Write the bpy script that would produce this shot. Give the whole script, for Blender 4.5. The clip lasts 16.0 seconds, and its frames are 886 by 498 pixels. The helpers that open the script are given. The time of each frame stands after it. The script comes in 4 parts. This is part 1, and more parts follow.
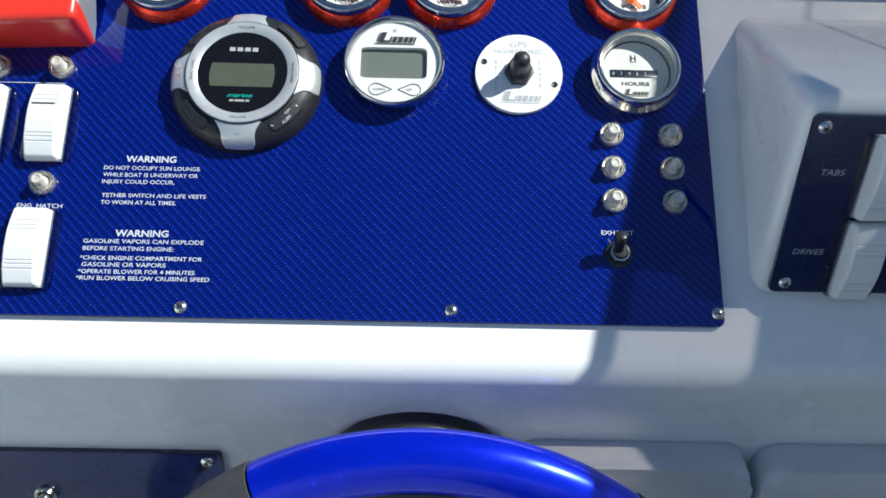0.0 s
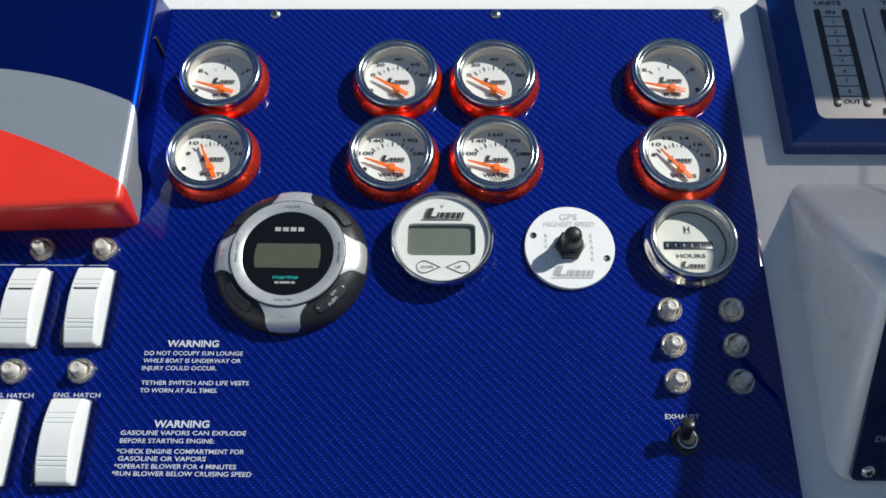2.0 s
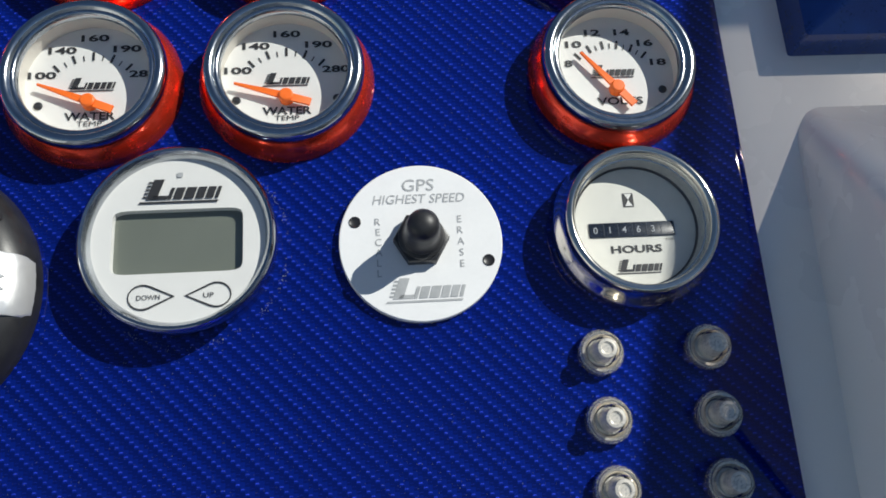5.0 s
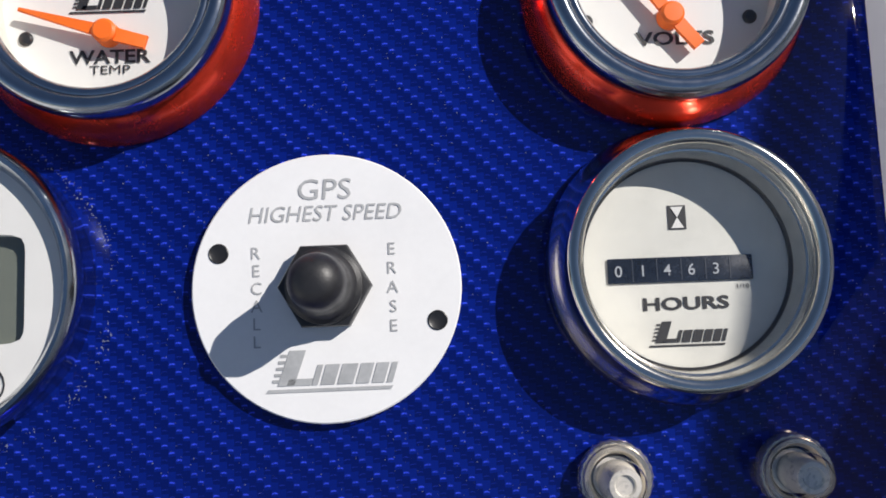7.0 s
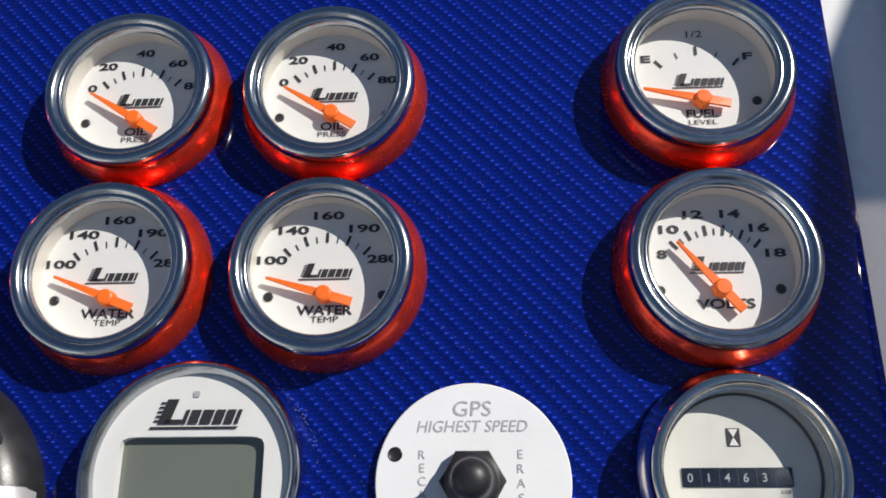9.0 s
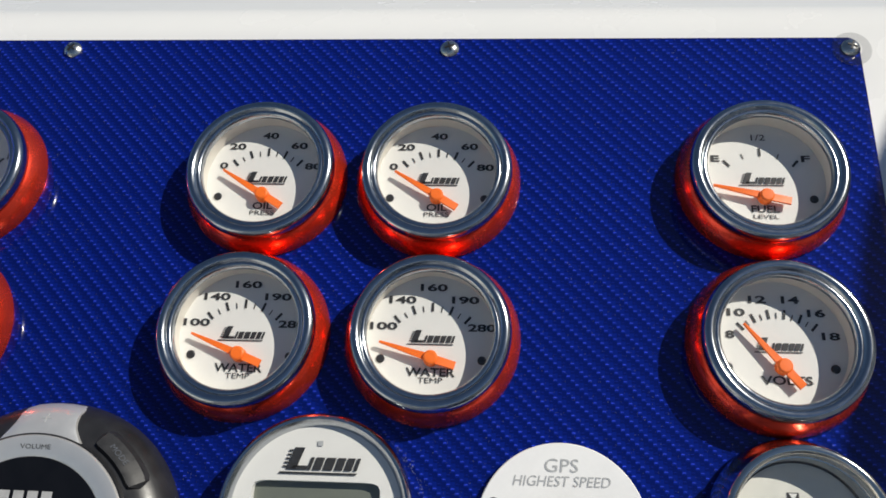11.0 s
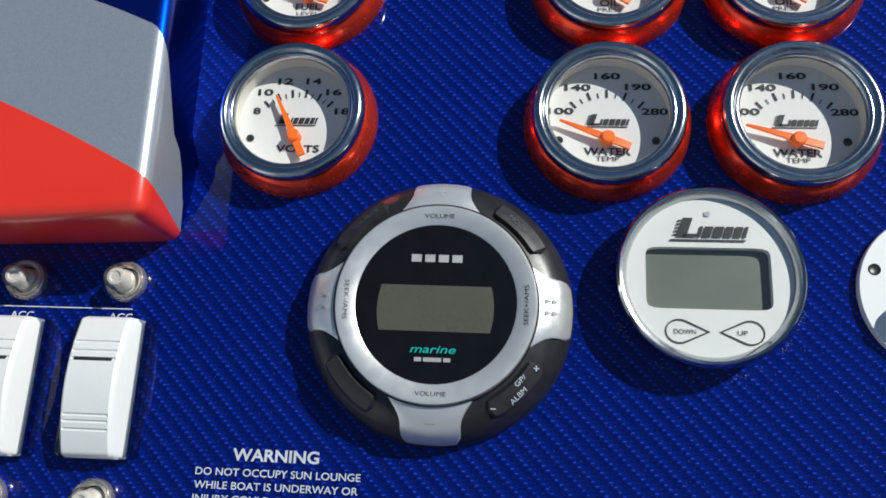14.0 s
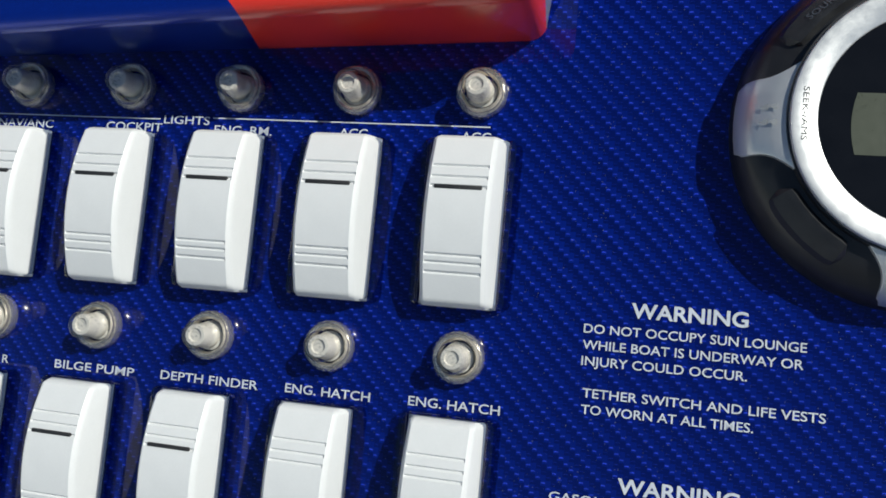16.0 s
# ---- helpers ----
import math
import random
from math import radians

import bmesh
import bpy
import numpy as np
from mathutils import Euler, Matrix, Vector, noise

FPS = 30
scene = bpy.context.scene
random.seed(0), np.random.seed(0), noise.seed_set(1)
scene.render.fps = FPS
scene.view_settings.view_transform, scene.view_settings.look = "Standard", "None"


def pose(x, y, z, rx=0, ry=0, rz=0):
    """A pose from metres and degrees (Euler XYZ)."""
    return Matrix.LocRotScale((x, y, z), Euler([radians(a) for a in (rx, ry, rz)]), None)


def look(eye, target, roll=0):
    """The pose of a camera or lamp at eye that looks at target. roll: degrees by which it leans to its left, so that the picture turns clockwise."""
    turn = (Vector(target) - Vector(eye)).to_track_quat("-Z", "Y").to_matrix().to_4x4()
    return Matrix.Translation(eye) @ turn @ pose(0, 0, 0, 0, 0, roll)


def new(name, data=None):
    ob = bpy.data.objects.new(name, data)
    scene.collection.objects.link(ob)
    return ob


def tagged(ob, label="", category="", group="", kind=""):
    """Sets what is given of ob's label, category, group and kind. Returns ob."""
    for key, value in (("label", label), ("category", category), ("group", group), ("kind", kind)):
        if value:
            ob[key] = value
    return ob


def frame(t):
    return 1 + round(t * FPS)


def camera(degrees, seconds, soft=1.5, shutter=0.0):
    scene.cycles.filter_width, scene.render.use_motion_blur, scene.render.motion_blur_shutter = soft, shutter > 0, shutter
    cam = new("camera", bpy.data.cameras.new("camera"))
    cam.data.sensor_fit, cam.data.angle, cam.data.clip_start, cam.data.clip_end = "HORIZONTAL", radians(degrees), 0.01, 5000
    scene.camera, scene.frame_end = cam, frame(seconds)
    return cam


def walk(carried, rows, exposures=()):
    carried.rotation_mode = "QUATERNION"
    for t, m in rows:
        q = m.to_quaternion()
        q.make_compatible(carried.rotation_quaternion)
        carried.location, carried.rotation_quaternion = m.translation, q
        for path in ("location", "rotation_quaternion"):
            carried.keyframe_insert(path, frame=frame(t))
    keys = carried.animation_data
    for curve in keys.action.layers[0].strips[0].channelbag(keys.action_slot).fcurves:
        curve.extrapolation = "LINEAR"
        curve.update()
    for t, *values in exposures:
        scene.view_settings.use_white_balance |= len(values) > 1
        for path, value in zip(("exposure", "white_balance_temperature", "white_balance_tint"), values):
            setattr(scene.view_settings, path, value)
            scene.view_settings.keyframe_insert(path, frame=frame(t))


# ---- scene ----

# ------------------------------------------------------------ camera
# The dash panel leans back 50 degrees from upright. DASH carries panel coordinates
# (x right, y into the panel, z up along it, origin at the top middle screw) into the world.
DASH = pose(0, 0, 1.0, -50, 0, 0)
cam = camera(56.60, 16.0, soft=1.7)
PATH = [
    (0, (-0.0113, -0.5207, -0.4914), (0.0137, 1.3932, 0.0886), 0.88),
    (0.1, (-0.0156, -0.5232, -0.4879), (-0.0106, 1.3823, 0.1196), 1.19),
    (0.2, (-0.0149, -0.5207, -0.4833), (-0.0388, 1.3737, 0.1576), 1.40),
    (0.3, (-0.0193, -0.5202, -0.4798), (-0.0540, 1.3606, 0.1994), 1.29),
    (0.5, (-0.0309, -0.5162, -0.4687), (-0.0666, 1.3395, 0.2765), 1.24),
    (1, (-0.0386, -0.5171, -0.4542), (-0.0780, 1.2995, 0.3815), 0.84),
    (1.5, (-0.0394, -0.5153, -0.4397), (-0.0665, 1.3073, 0.3835), 0.69),
    (2, (-0.0321, -0.5162, -0.4408), (-0.0595, 1.3024, 0.3909), 0.59),
    (2.5, (-0.0281, -0.5187, -0.4393), (-0.0590, 1.2944, 0.4042), 0.68),
    (3, (-0.0285, -0.5225, -0.4389), (-0.0429, 1.2780, 0.4317), 0.48),
    (3.5, (-0.0294, -0.5209, -0.4407), (-0.0250, 1.2774, 0.4346), 0.01),
    (4, (-0.0229, -0.4764, -0.4260), (-0.0028, 1.3607, 0.3641), -0.79),
    (4.5, (0.0020, -0.3672, -0.3512), (0.1326, 1.5037, 0.3435), -2.86),
    (4.7, (0.0144, -0.3361, -0.3273), (0.1763, 1.5468, 0.3273), -4.05),
    (6.8, (0.0696, -0.1862, -0.2165), (0.1331, 1.8033, -0.0222), -2.26),
    (7, (0.0702, -0.1910, -0.2161), (0.1085, 1.7976, -0.0067), -2.27),
    (7.5, (0.0681, -0.2014, -0.2190), (0.0493, 1.7781, 0.0658), -1.58),
    (8, (0.0652, -0.2141, -0.2136), (0.0158, 1.7490, 0.1656), -1.08),
    (8.5, (0.0589, -0.2463, -0.2081), (-0.0426, 1.6823, 0.3119), -0.58),
    (8.7, (0.0563, -0.2567, -0.2120), (-0.0563, 1.6508, 0.3786), -0.35),
    (10.8, (0.0359, -0.3107, -0.2136), (-0.0573, 1.5580, 0.4930), 1.31),
    (11, (0.0229, -0.3128, -0.2162), (-0.1104, 1.5508, 0.4975), 2.24),
    (11.5, (-0.0116, -0.3299, -0.2181), (-0.2625, 1.5112, 0.5218), 4.65),
    (12, (-0.0373, -0.3407, -0.2277), (-0.3794, 1.4850, 0.5138), 5.84),
    (12.5, (-0.0677, -0.3414, -0.2369), (-0.4024, 1.4946, 0.4823), 5.59),
    (13, (-0.1050, -0.3363, -0.2420), (-0.3350, 1.5358, 0.4232), 3.86),
    (13.5, (-0.1078, -0.3189, -0.2660), (-0.2962, 1.5853, 0.3159), 2.97),
    (14, (-0.1108, -0.3188, -0.2812), (-0.3034, 1.5950, 0.2669), 2.70),
    (14.5, (-0.1215, -0.3220, -0.2913), (-0.3673, 1.5926, 0.2322), 3.08),
    (15, (-0.1423, -0.3147, -0.2970), (-0.4465, 1.6075, 0.1640), 3.64),
    (15.5, (-0.1820, -0.2911, -0.2911), (-0.5851, 1.6407, 0.0337), 4.79),
    (16, (-0.2178, -0.2599, -0.2829), (-0.6936, 1.6746, -0.1060), 5.29),
]
walk(cam, [(t, DASH @ look(eye, target, roll)) for t, eye, target, roll in PATH],
     exposures=[(0.0, 0.64, 6050, 2), (0.5, 0.38, 6150, 2), (1.0, 0.14, 6250, 3), (3.5, 0.16, 6300, 4), (4.5, 0.14, 6300, 4), (7.0, 0.18, 6450, 12), (8.5, 0.16, 6450, 11),
                (11.0, 0.03, 6700, 7), (12.0, -0.03, 6700, 7), (13.0, -0.08, 6400, 5), (13.6, 0.07, 6200, 4), (14.2, 0.08, 6150, 4), (15.0, 0.06, 6200, 4),
                (15.5, 0.12, 6250, 4), (16.0, -0.04, 6250, 3)])

# ------------------------------------------------------------ light
SUN_PANEL = Vector((1.03, -1.0, 0.69)).normalized()     # towards the sun, in panel coordinates
SUN_DIR = (DASH.to_3x3() @ SUN_PANEL).normalized()
world = bpy.data.worlds.new("world")
scene.world = world
world.use_nodes = True
wn = world.node_tree
sky = wn.nodes.new("ShaderNodeTexSky")
sky.sky_type = 'NISHITA'
sky.sun_disc = False
sky.sun_elevation = math.asin(SUN_DIR.z)
sky.sun_rotation = math.atan2(SUN_DIR.x, SUN_DIR.y)
sky.air_density, sky.dust_density, sky.ozone_density = 1.0, 0.15, 3.0
wn.links.new(sky.outputs[0], wn.nodes["Background"].inputs[0])
wn.nodes["Background"].inputs[1].default_value = 0.057
sun = new("sun", bpy.data.lights.new("sun", 'SUN'))
sun.data.energy, sun.data.angle, sun.data.color = 4.25, radians(0.53), (1.0, 0.955, 0.885)
sun.matrix_world = look(SUN_DIR * 5, (0, 0, 0))


# ------------------------------------------------------------ materials
class Mat:
    """A node material with a few short ways to write its nodes."""

    def __init__(self, name, color=(0.8, 0.8, 0.8), rough=0.5, metal=0.0, coat=0.0, coat_rough=0.03, spec=0.5):
        self.m = bpy.data.materials.new(name)
        self.m.use_nodes = True
        self.t = self.m.node_tree
        self.b = self.t.nodes["Principled BSDF"]
        self.set("Base Color", (*color, 1))
        self.set("Roughness", rough), self.set("Metallic", metal)
        self.set("Coat Weight", coat), self.set("Coat Roughness", coat_rough), self.set("Specular IOR Level", spec)

    def set(self, key, value):
        if isinstance(value, bpy.types.NodeSocket):
            self.t.links.new(value, self.b.inputs[key])
        else:
            self.b.inputs[key].default_value = value

    def node(self, kind, **ins):
        n = self.t.nodes.new(kind)
        for key, value in ins.items():
            key = key.replace("_", " ")
            if isinstance(value, bpy.types.NodeSocket):
                self.t.links.new(value, n.inputs[key])
            else:
                n.inputs[key].default_value = value
        return n

    def math(self, op, a, b=0.0, c=0.0):
        n = self.t.nodes.new("ShaderNodeMath")
        n.operation = op
        for i, v in enumerate((a, b, c)):
            if isinstance(v, bpy.types.NodeSocket):
                self.t.links.new(v, n.inputs[i])
            else:
                n.inputs[i].default_value = v
        return n.outputs[0]

    def mix(self, f, a, b):
        n = self.t.nodes.new("ShaderNodeMix")
        n.data_type = 'RGBA'
        for i, v in ((0, f), (6, a), (7, b)):
            if isinstance(v, bpy.types.NodeSocket):
                self.t.links.new(v, n.inputs[i])
            else:
                n.inputs[i].default_value = v if i == 0 else (*v, 1)
        return n.outputs[2]

    def object_xyz(self):
        c = self.t.nodes.new("ShaderNodeTexCoord").outputs["Object"]
        s = self.node("ShaderNodeSeparateXYZ", Vector=c)
        return c, s.outputs[0], s.outputs[1], s.outputs[2]

    def noise(self, scale, detail=3.0, vector=None):
        if vector is None:
            vector = self.t.nodes.new("ShaderNodeTexCoord").outputs["Object"]
        return self.node("ShaderNodeTexNoise", Scale=scale, Detail=detail, Vector=vector).outputs[0]

    def ramp(self, f, lo, hi):
        n = self.t.nodes.new("ShaderNodeMapRange")
        for i, v in ((0, f), (1, lo), (2, hi)):
            if isinstance(v, bpy.types.NodeSocket):
                self.t.links.new(v, n.inputs[i])
            else:
                n.inputs[i].default_value = v
        return n.outputs[0]

    def bump(self, height, strength=0.1, distance=0.001):
        n = self.node("ShaderNodeBump", Height=height, Strength=strength, Distance=distance)
        self.t.links.new(n.outputs[0], self.b.inputs["Normal"])

    def worn(self, a, b, scale, rough=None):
        """Two tones by noise at two scales, and a roughness that follows."""
        f = self.math('ADD', self.math('MULTIPLY', self.noise(scale), 0.6), self.math('MULTIPLY', self.noise(scale * 9), 0.4))
        f = self.ramp(f, 0.35, 0.65)
        self.set("Base Color", self.mix(f, a, b))
        if rough:
            self.set("Roughness", self.math('MULTIPLY_ADD', f, rough[1] - rough[0], rough[0]))
        return self


def gelcoat():
    a = Mat("white_gelcoat", rough=0.28, coat=0.6, coat_rough=0.08)
    a.worn((0.850, 0.842, 0.822), (0.870, 0.862, 0.842), 4.0, (0.22, 0.34))
    a.bump(a.noise(60, 2), 0.05, 0.0006)
    return a.m


def weave():
    """Blue twill cloth under clear gloss: fibre glints put into the colour as short bright dashes in diagonal rows."""
    a = Mat("blue_weave", rough=0.6, coat=0.7, coat_rough=0.02, metal=0.0, spec=0.0)
    c, x, y, z = a.object_xyz()
    P = 0.00165
    jit = a.math('MULTIPLY', a.math('SUBTRACT', a.noise(420, 2), 0.5), 0.35)
    u = a.math('ADD', a.math('DIVIDE', x, P), jit)
    v = a.math('ADD', a.math('DIVIDE', z, P), jit)
    k = a.math('ADD', a.math('FLOOR', u), a.math('FLOOR', v))
    k4 = a.math('FLOORED_MODULO', k, 4.0)
    hit = a.math('LESS_THAN', k4, 0.5)
    warp = a.math('LESS_THAN', k4, 1.5)
    fu = a.math('SUBTRACT', a.math('FRACT', u), 0.5)
    fv = a.math('MULTIPLY_ADD', a.math('MULTIPLY', fu, fu), 0.45, a.math('FRACT', v))
    band = a.math('MULTIPLY', a.math('MULTIPLY', a.ramp(fv, 0.36, 0.48), a.ramp(fv, 0.68, 0.58)), a.ramp(a.math('ABSOLUTE', fu), 0.46, 0.28))
    fib = a.ramp(a.noise(2600, 2), 0.28, 0.52)
    cell = a.node("ShaderNodeTexWhiteNoise")
    comb = a.node("ShaderNodeCombineXYZ", X=a.math('FLOOR', u), Y=a.math('FLOOR', v))
    a.t.links.new(comb.outputs[0], cell.inputs["Vector"])
    vary = a.math('MULTIPLY_ADD', cell.outputs["Value"], 0.5, 0.60)
    half = a.math('MULTIPLY', a.math('COMPARE', k4, 2.0, 0.5), a.math('GREATER_THAN', fv, 0.54))
    glint = a.math('MULTIPLY_ADD', half, 0.30, hit)
    dash = a.math('MULTIPLY', a.math('MULTIPLY', glint, band), a.math('MULTIPLY', vary, fib))
    # dust specks on the gloss
    ring_x, ring_z = a.math('ADD', x, 0.0395), a.math('ADD', z, 0.2025)
    away = a.math('SQRT', a.math('ADD', a.math('MULTIPLY', ring_x, ring_x), a.math('MULTIPLY', ring_z, ring_z)))
    residue = a.math('MULTIPLY', a.ramp(a.math('ABSOLUTE', a.math('SUBTRACT', away, 0.0370)), 0.0022, 0.0004), a.ramp(a.noise(90, 2), 0.35, 0.62))
    speck = a.math('GREATER_THAN', a.math('MULTIPLY_ADD', residue, 0.15, a.noise(1500, 1)), 0.735)
    drift = a.ramp(a.noise(18, 2), 0.3, 0.7)
    base = a.mix(warp, (0.0011, 0.0064, 0.097), (0.0020, 0.0120, 0.184))
    base = a.mix(a.math('MULTIPLY', drift, 0.45), base, (0.0012, 0.0072, 0.120))
    # the sun's glint on the fibres, painted as bright blue base colour
    col = a.mix(dash, base, (0.034, 0.072, 0.82))
    col = a.mix(a.math('MULTIPLY', speck, 0.5), col, (0.25, 0.27, 0.35))
    a.set("Base Color", col)
    smudge = a.ramp(a.noise(26, 4), 0.45, 0.75)
    a.set("Coat Roughness", a.math('MULTIPLY_ADD', smudge, 0.06, 0.02))
    return a.m


def cover_paint():
    """Blue, silver and red sweeps on the moulded cover (panel coordinates)."""
    a = Mat("striped_paint", rough=0.34, coat=0.65, coat_rough=0.03)
    c, x, y, z = a.object_xyz()
    ze = a.math('MULTIPLY_ADD', a.math('ADD', y, 0.038), 0.28, z)
    zb = a.math('MULTIPLY_ADD', a.math('ADD', y, 0.038), 1.9, z)
    dx = a.math('ADD', x, 0.254)
    bg = a.math('MULTIPLY_ADD', a.math('MULTIPLY', dx, dx), -1.9, a.math('MULTIPLY_ADD', dx, -0.49, -0.112))
    gr = a.math('MULTIPLY_ADD', a.math('MULTIPLY', dx, dx), -1.1, a.math('MULTIPLY_ADD', dx, -0.55, -0.174))
    left = a.math('MULTIPLY_ADD', a.math('ADD', ze, 0.165), -0.92, -0.371)
    is_blue = a.math('GREATER_THAN', zb, bg)
    is_gray = a.math('GREATER_THAN', ze, gr)
    is_left = a.math('LESS_THAN', x, left)
    flake = a.ramp(a.noise(5200, 1), 0.35, 0.75)
    blue = a.mix(flake, (0.0006, 0.018, 0.25), (0.0012, 0.036, 0.42))
    gray = a.mix(flake, (0.34, 0.37, 0.42), (0.57, 0.60, 0.66))
    red = a.mix(a.noise(30), (0.72, 0.028, 0.014), (0.78, 0.040, 0.020))
    col = a.mix(is_gray, red, gray)
    col = a.mix(is_blue, col, blue)
    col = a.mix(a.math('MULTIPLY', is_left, a.math('SUBTRACT', 1.0, is_gray)), col, blue)
    a.set("Base Color", col)
    a.set("Metallic", a.math('MULTIPLY_ADD', is_blue, 0.42, a.math('MULTIPLY', a.math('MAXIMUM', is_gray, is_left), 0.55)))
    a.bump(a.noise(300, 2), 0.02, 0.0003)
    return a.m


def clear(name, tint=(1, 1, 1), gloss=1.0, rough=0.02):
    """Thin clear plastic or glass: straight through, with a Fresnel gloss."""
    a = Mat(name)
    t = a.t
    out = t.nodes["Material Output"]
    tr = a.node("ShaderNodeBsdfTransparent", Color=(*tint, 1))
    gl = a.node("ShaderNodeBsdfGlossy", Roughness=rough)
    face = a.node("ShaderNodeLayerWeight", Blend=0.5).outputs["Facing"]
    fr = a.math('MULTIPLY_ADD', a.math('POWER', face, 5.0), 0.96, 0.035)
    mx = t.nodes.new("ShaderNodeMixShader")
    t.links.new(a.math('MULTIPLY', fr, gloss), mx.inputs[0])
    t.links.new(tr.outputs[0], mx.inputs[1])
    t.links.new(gl.outputs[0], mx.inputs[2])
    t.links.new(mx.outputs[0], out.inputs[0])
    t.nodes.remove(a.b)
    return a.m


def plain(name, color, rough=0.5, metal=0.0, coat=0.0, vary=0.12, scale=120, bump=0.0, spec=0.5):
    a = Mat(name, color, rough, metal, coat, spec=spec)
    lo = tuple(v * (1 - vary) for v in color)
    hi = tuple(min(1, v * (1 + vary)) for v in color)
    a.worn(lo, hi, scale, (rough * 0.85, rough * 1.15))
    if bump:
        a.bump(a.noise(scale * 8, 3), bump, 0.0004)
    return a.m


GEL = gelcoat()
WEAVE = weave()
COVER = cover_paint()
GLASS = clear("gauge_glass", gloss=0.55)
TINT = clear("smoked_acrylic", (0.50, 0.475, 0.455), 1.0)
CHROME = plain("chrome", (0.72, 0.68, 0.61), 0.11, 1.0, vary=0.03, scale=200)
BRUSHED_RING = plain("polished_steel_ring", (0.46, 0.48, 0.505), 0.17, 1.0, vary=0.06, scale=260)
STEEL = plain("screw_steel", (0.62, 0.61, 0.58), 0.24, 1.0, vary=0.1, scale=400)
SILVER = plain("satin_silver", (0.74, 0.735, 0.725), 0.34, 0.60, vary=0.02, scale=300, bump=0.004)
ANODISED = plain("red_anodised", (0.90, 0.062, 0.026), 0.25, 0.78, coat=0.35, vary=0.08, scale=150)
DIAL = plain("dial_white", (0.73, 0.725, 0.70), 0.55, vary=0.025, scale=90)
DIAL_WALL = plain("dial_wall_cream", (0.72, 0.69, 0.62), 0.45, vary=0.05)
WHITE_DISC = plain("white_disc", (0.83, 0.83, 0.83), 0.5, vary=0.02, scale=90)
ROCKER = plain("rocker_white", (0.76, 0.76, 0.755), 0.38, vary=0.02, scale=150, bump=0.03)
INK = plain("black_ink", (0.022, 0.022, 0.024), 0.6)
GREY_INK = plain("grey_ink", (0.40, 0.41, 0.42), 0.6)
PALE_INK = plain("white_ink", (0.58, 0.61, 0.68), 0.5)
DULL_INK = plain("counter_ink", (0.40, 0.42, 0.45), 0.5)
TEAL_INK = plain("teal_ink", (0.02, 0.38, 0.34), 0.5)
NEEDLE = plain("orange_needle", (1.0, 0.17, 0.012), 0.5, vary=0.05)
BLACK = plain("black_plastic", (0.018, 0.018, 0.020), 0.36, vary=0.2, scale=200, bump=0.04)
WINDOW_DARK = plain("counter_dark", (0.016, 0.021, 0.032), 0.25, coat=0.5, vary=0.2)
FAINT_INK = plain("faint_ink", (0.07, 0.08, 0.10), 0.6)
DULL_MARK = plain("silver_print", (0.40, 0.40, 0.40), 0.5)
SHINY_BLACK = plain("gloss_black", (0.006, 0.006, 0.007), 0.08, vary=0.2)
RUBBER = plain("black_rubber", (0.022, 0.022, 0.024), 0.42, vary=0.25, scale=300, bump=0.08)
LCD = plain("lcd_green", (0.145, 0.160, 0.134), 0.35, vary=0.04, scale=60, coat=0.3)
LCD_DARK = plain("lcd_olive", (0.085, 0.092, 0.066), 0.3, vary=0.05, scale=60)
NAVY = plain("navy_plate", (0.004, 0.009, 0.055), 0.3, coat=0.8, vary=0.15, scale=80)
BLUE_FRAME = plain("blue_frame", (0.002, 0.032, 0.20), 0.3, 0.35, coat=0.8, vary=0.12, scale=100)
PLATE = plain("brushed_plate", (0.60, 0.585, 0.57), 0.42, 0.35, vary=0.05, scale=200)
CANDY = plain("candy_blue", (0.001, 0.018, 0.80), 0.24, 0.60, coat=1.0, vary=0.1, scale=60)
LEATHER = plain("grey_leather", (0.055, 0.055, 0.058), 0.55, vary=0.15, scale=90, bump=0.25)
VINYL = plain("white_vinyl", (0.66, 0.655, 0.66), 0.48, vary=0.05, scale=30, bump=0.15)
PIPING = plain("grey_piping", (0.34, 0.35, 0.37), 0.5)
BULB = plain("lamp_core", (0.86, 0.83, 0.77), 0.30, 0.25, coat=0.6, vary=0.1)
FLOOR_MAT = plain("cockpit_floor", (0.16, 0.18, 0.22), 0.6, vary=0.1, scale=6, bump=0.1)
GROUND_MAT = plain("ground_concrete", (0.26, 0.25, 0.24), 0.9, vary=0.2, scale=0.5, bump=0.2)
NICKEL = plain("dull_nickel", (0.78, 0.75, 0.69), 0.20, 0.85, vary=0.15, scale=300)
AGED_DIAL = plain("aged_dial", (0.66, 0.655, 0.60), 0.5, vary=0.06, scale=140)
COLLAR = plain("lamp_nickel", (0.80, 0.76, 0.69), 0.22, 0.85, vary=0.08, scale=300)


# ------------------------------------------------------------ mesh helpers
MESHES = {}
PRINT = {"printed_text", "printed_word", "printed_line", "scale", "emblem", "maker_mark", "model_mark", "seek_mark", "fraction"}


def to_mesh(name, bm, smooth=35):
    me = bpy.data.meshes.new(name)
    bmesh.ops.recalc_face_normals(bm, faces=bm.faces[:])
    for f in bm.faces:
        f.smooth = True
    for e in bm.edges:
        if len(e.link_faces) == 2 and e.calc_face_angle(0) > radians(smooth):
            e.smooth = False
    bm.to_mesh(me)
    bm.free()
    return me


def part(name, bm, material, parent, label="", at=None):
    """One mesh object under a thing or under a part."""
    me = bm if isinstance(bm, bpy.types.Mesh) else to_mesh(name, bm)
    if not me.materials:
        me.materials.append(material)
    ob = new(name, me)
    ob.parent = parent
    if at is not None:
        ob.matrix_basis = at
    if name in PRINT:
        ob["kind"] = "stuff"
    return tagged(ob, label)


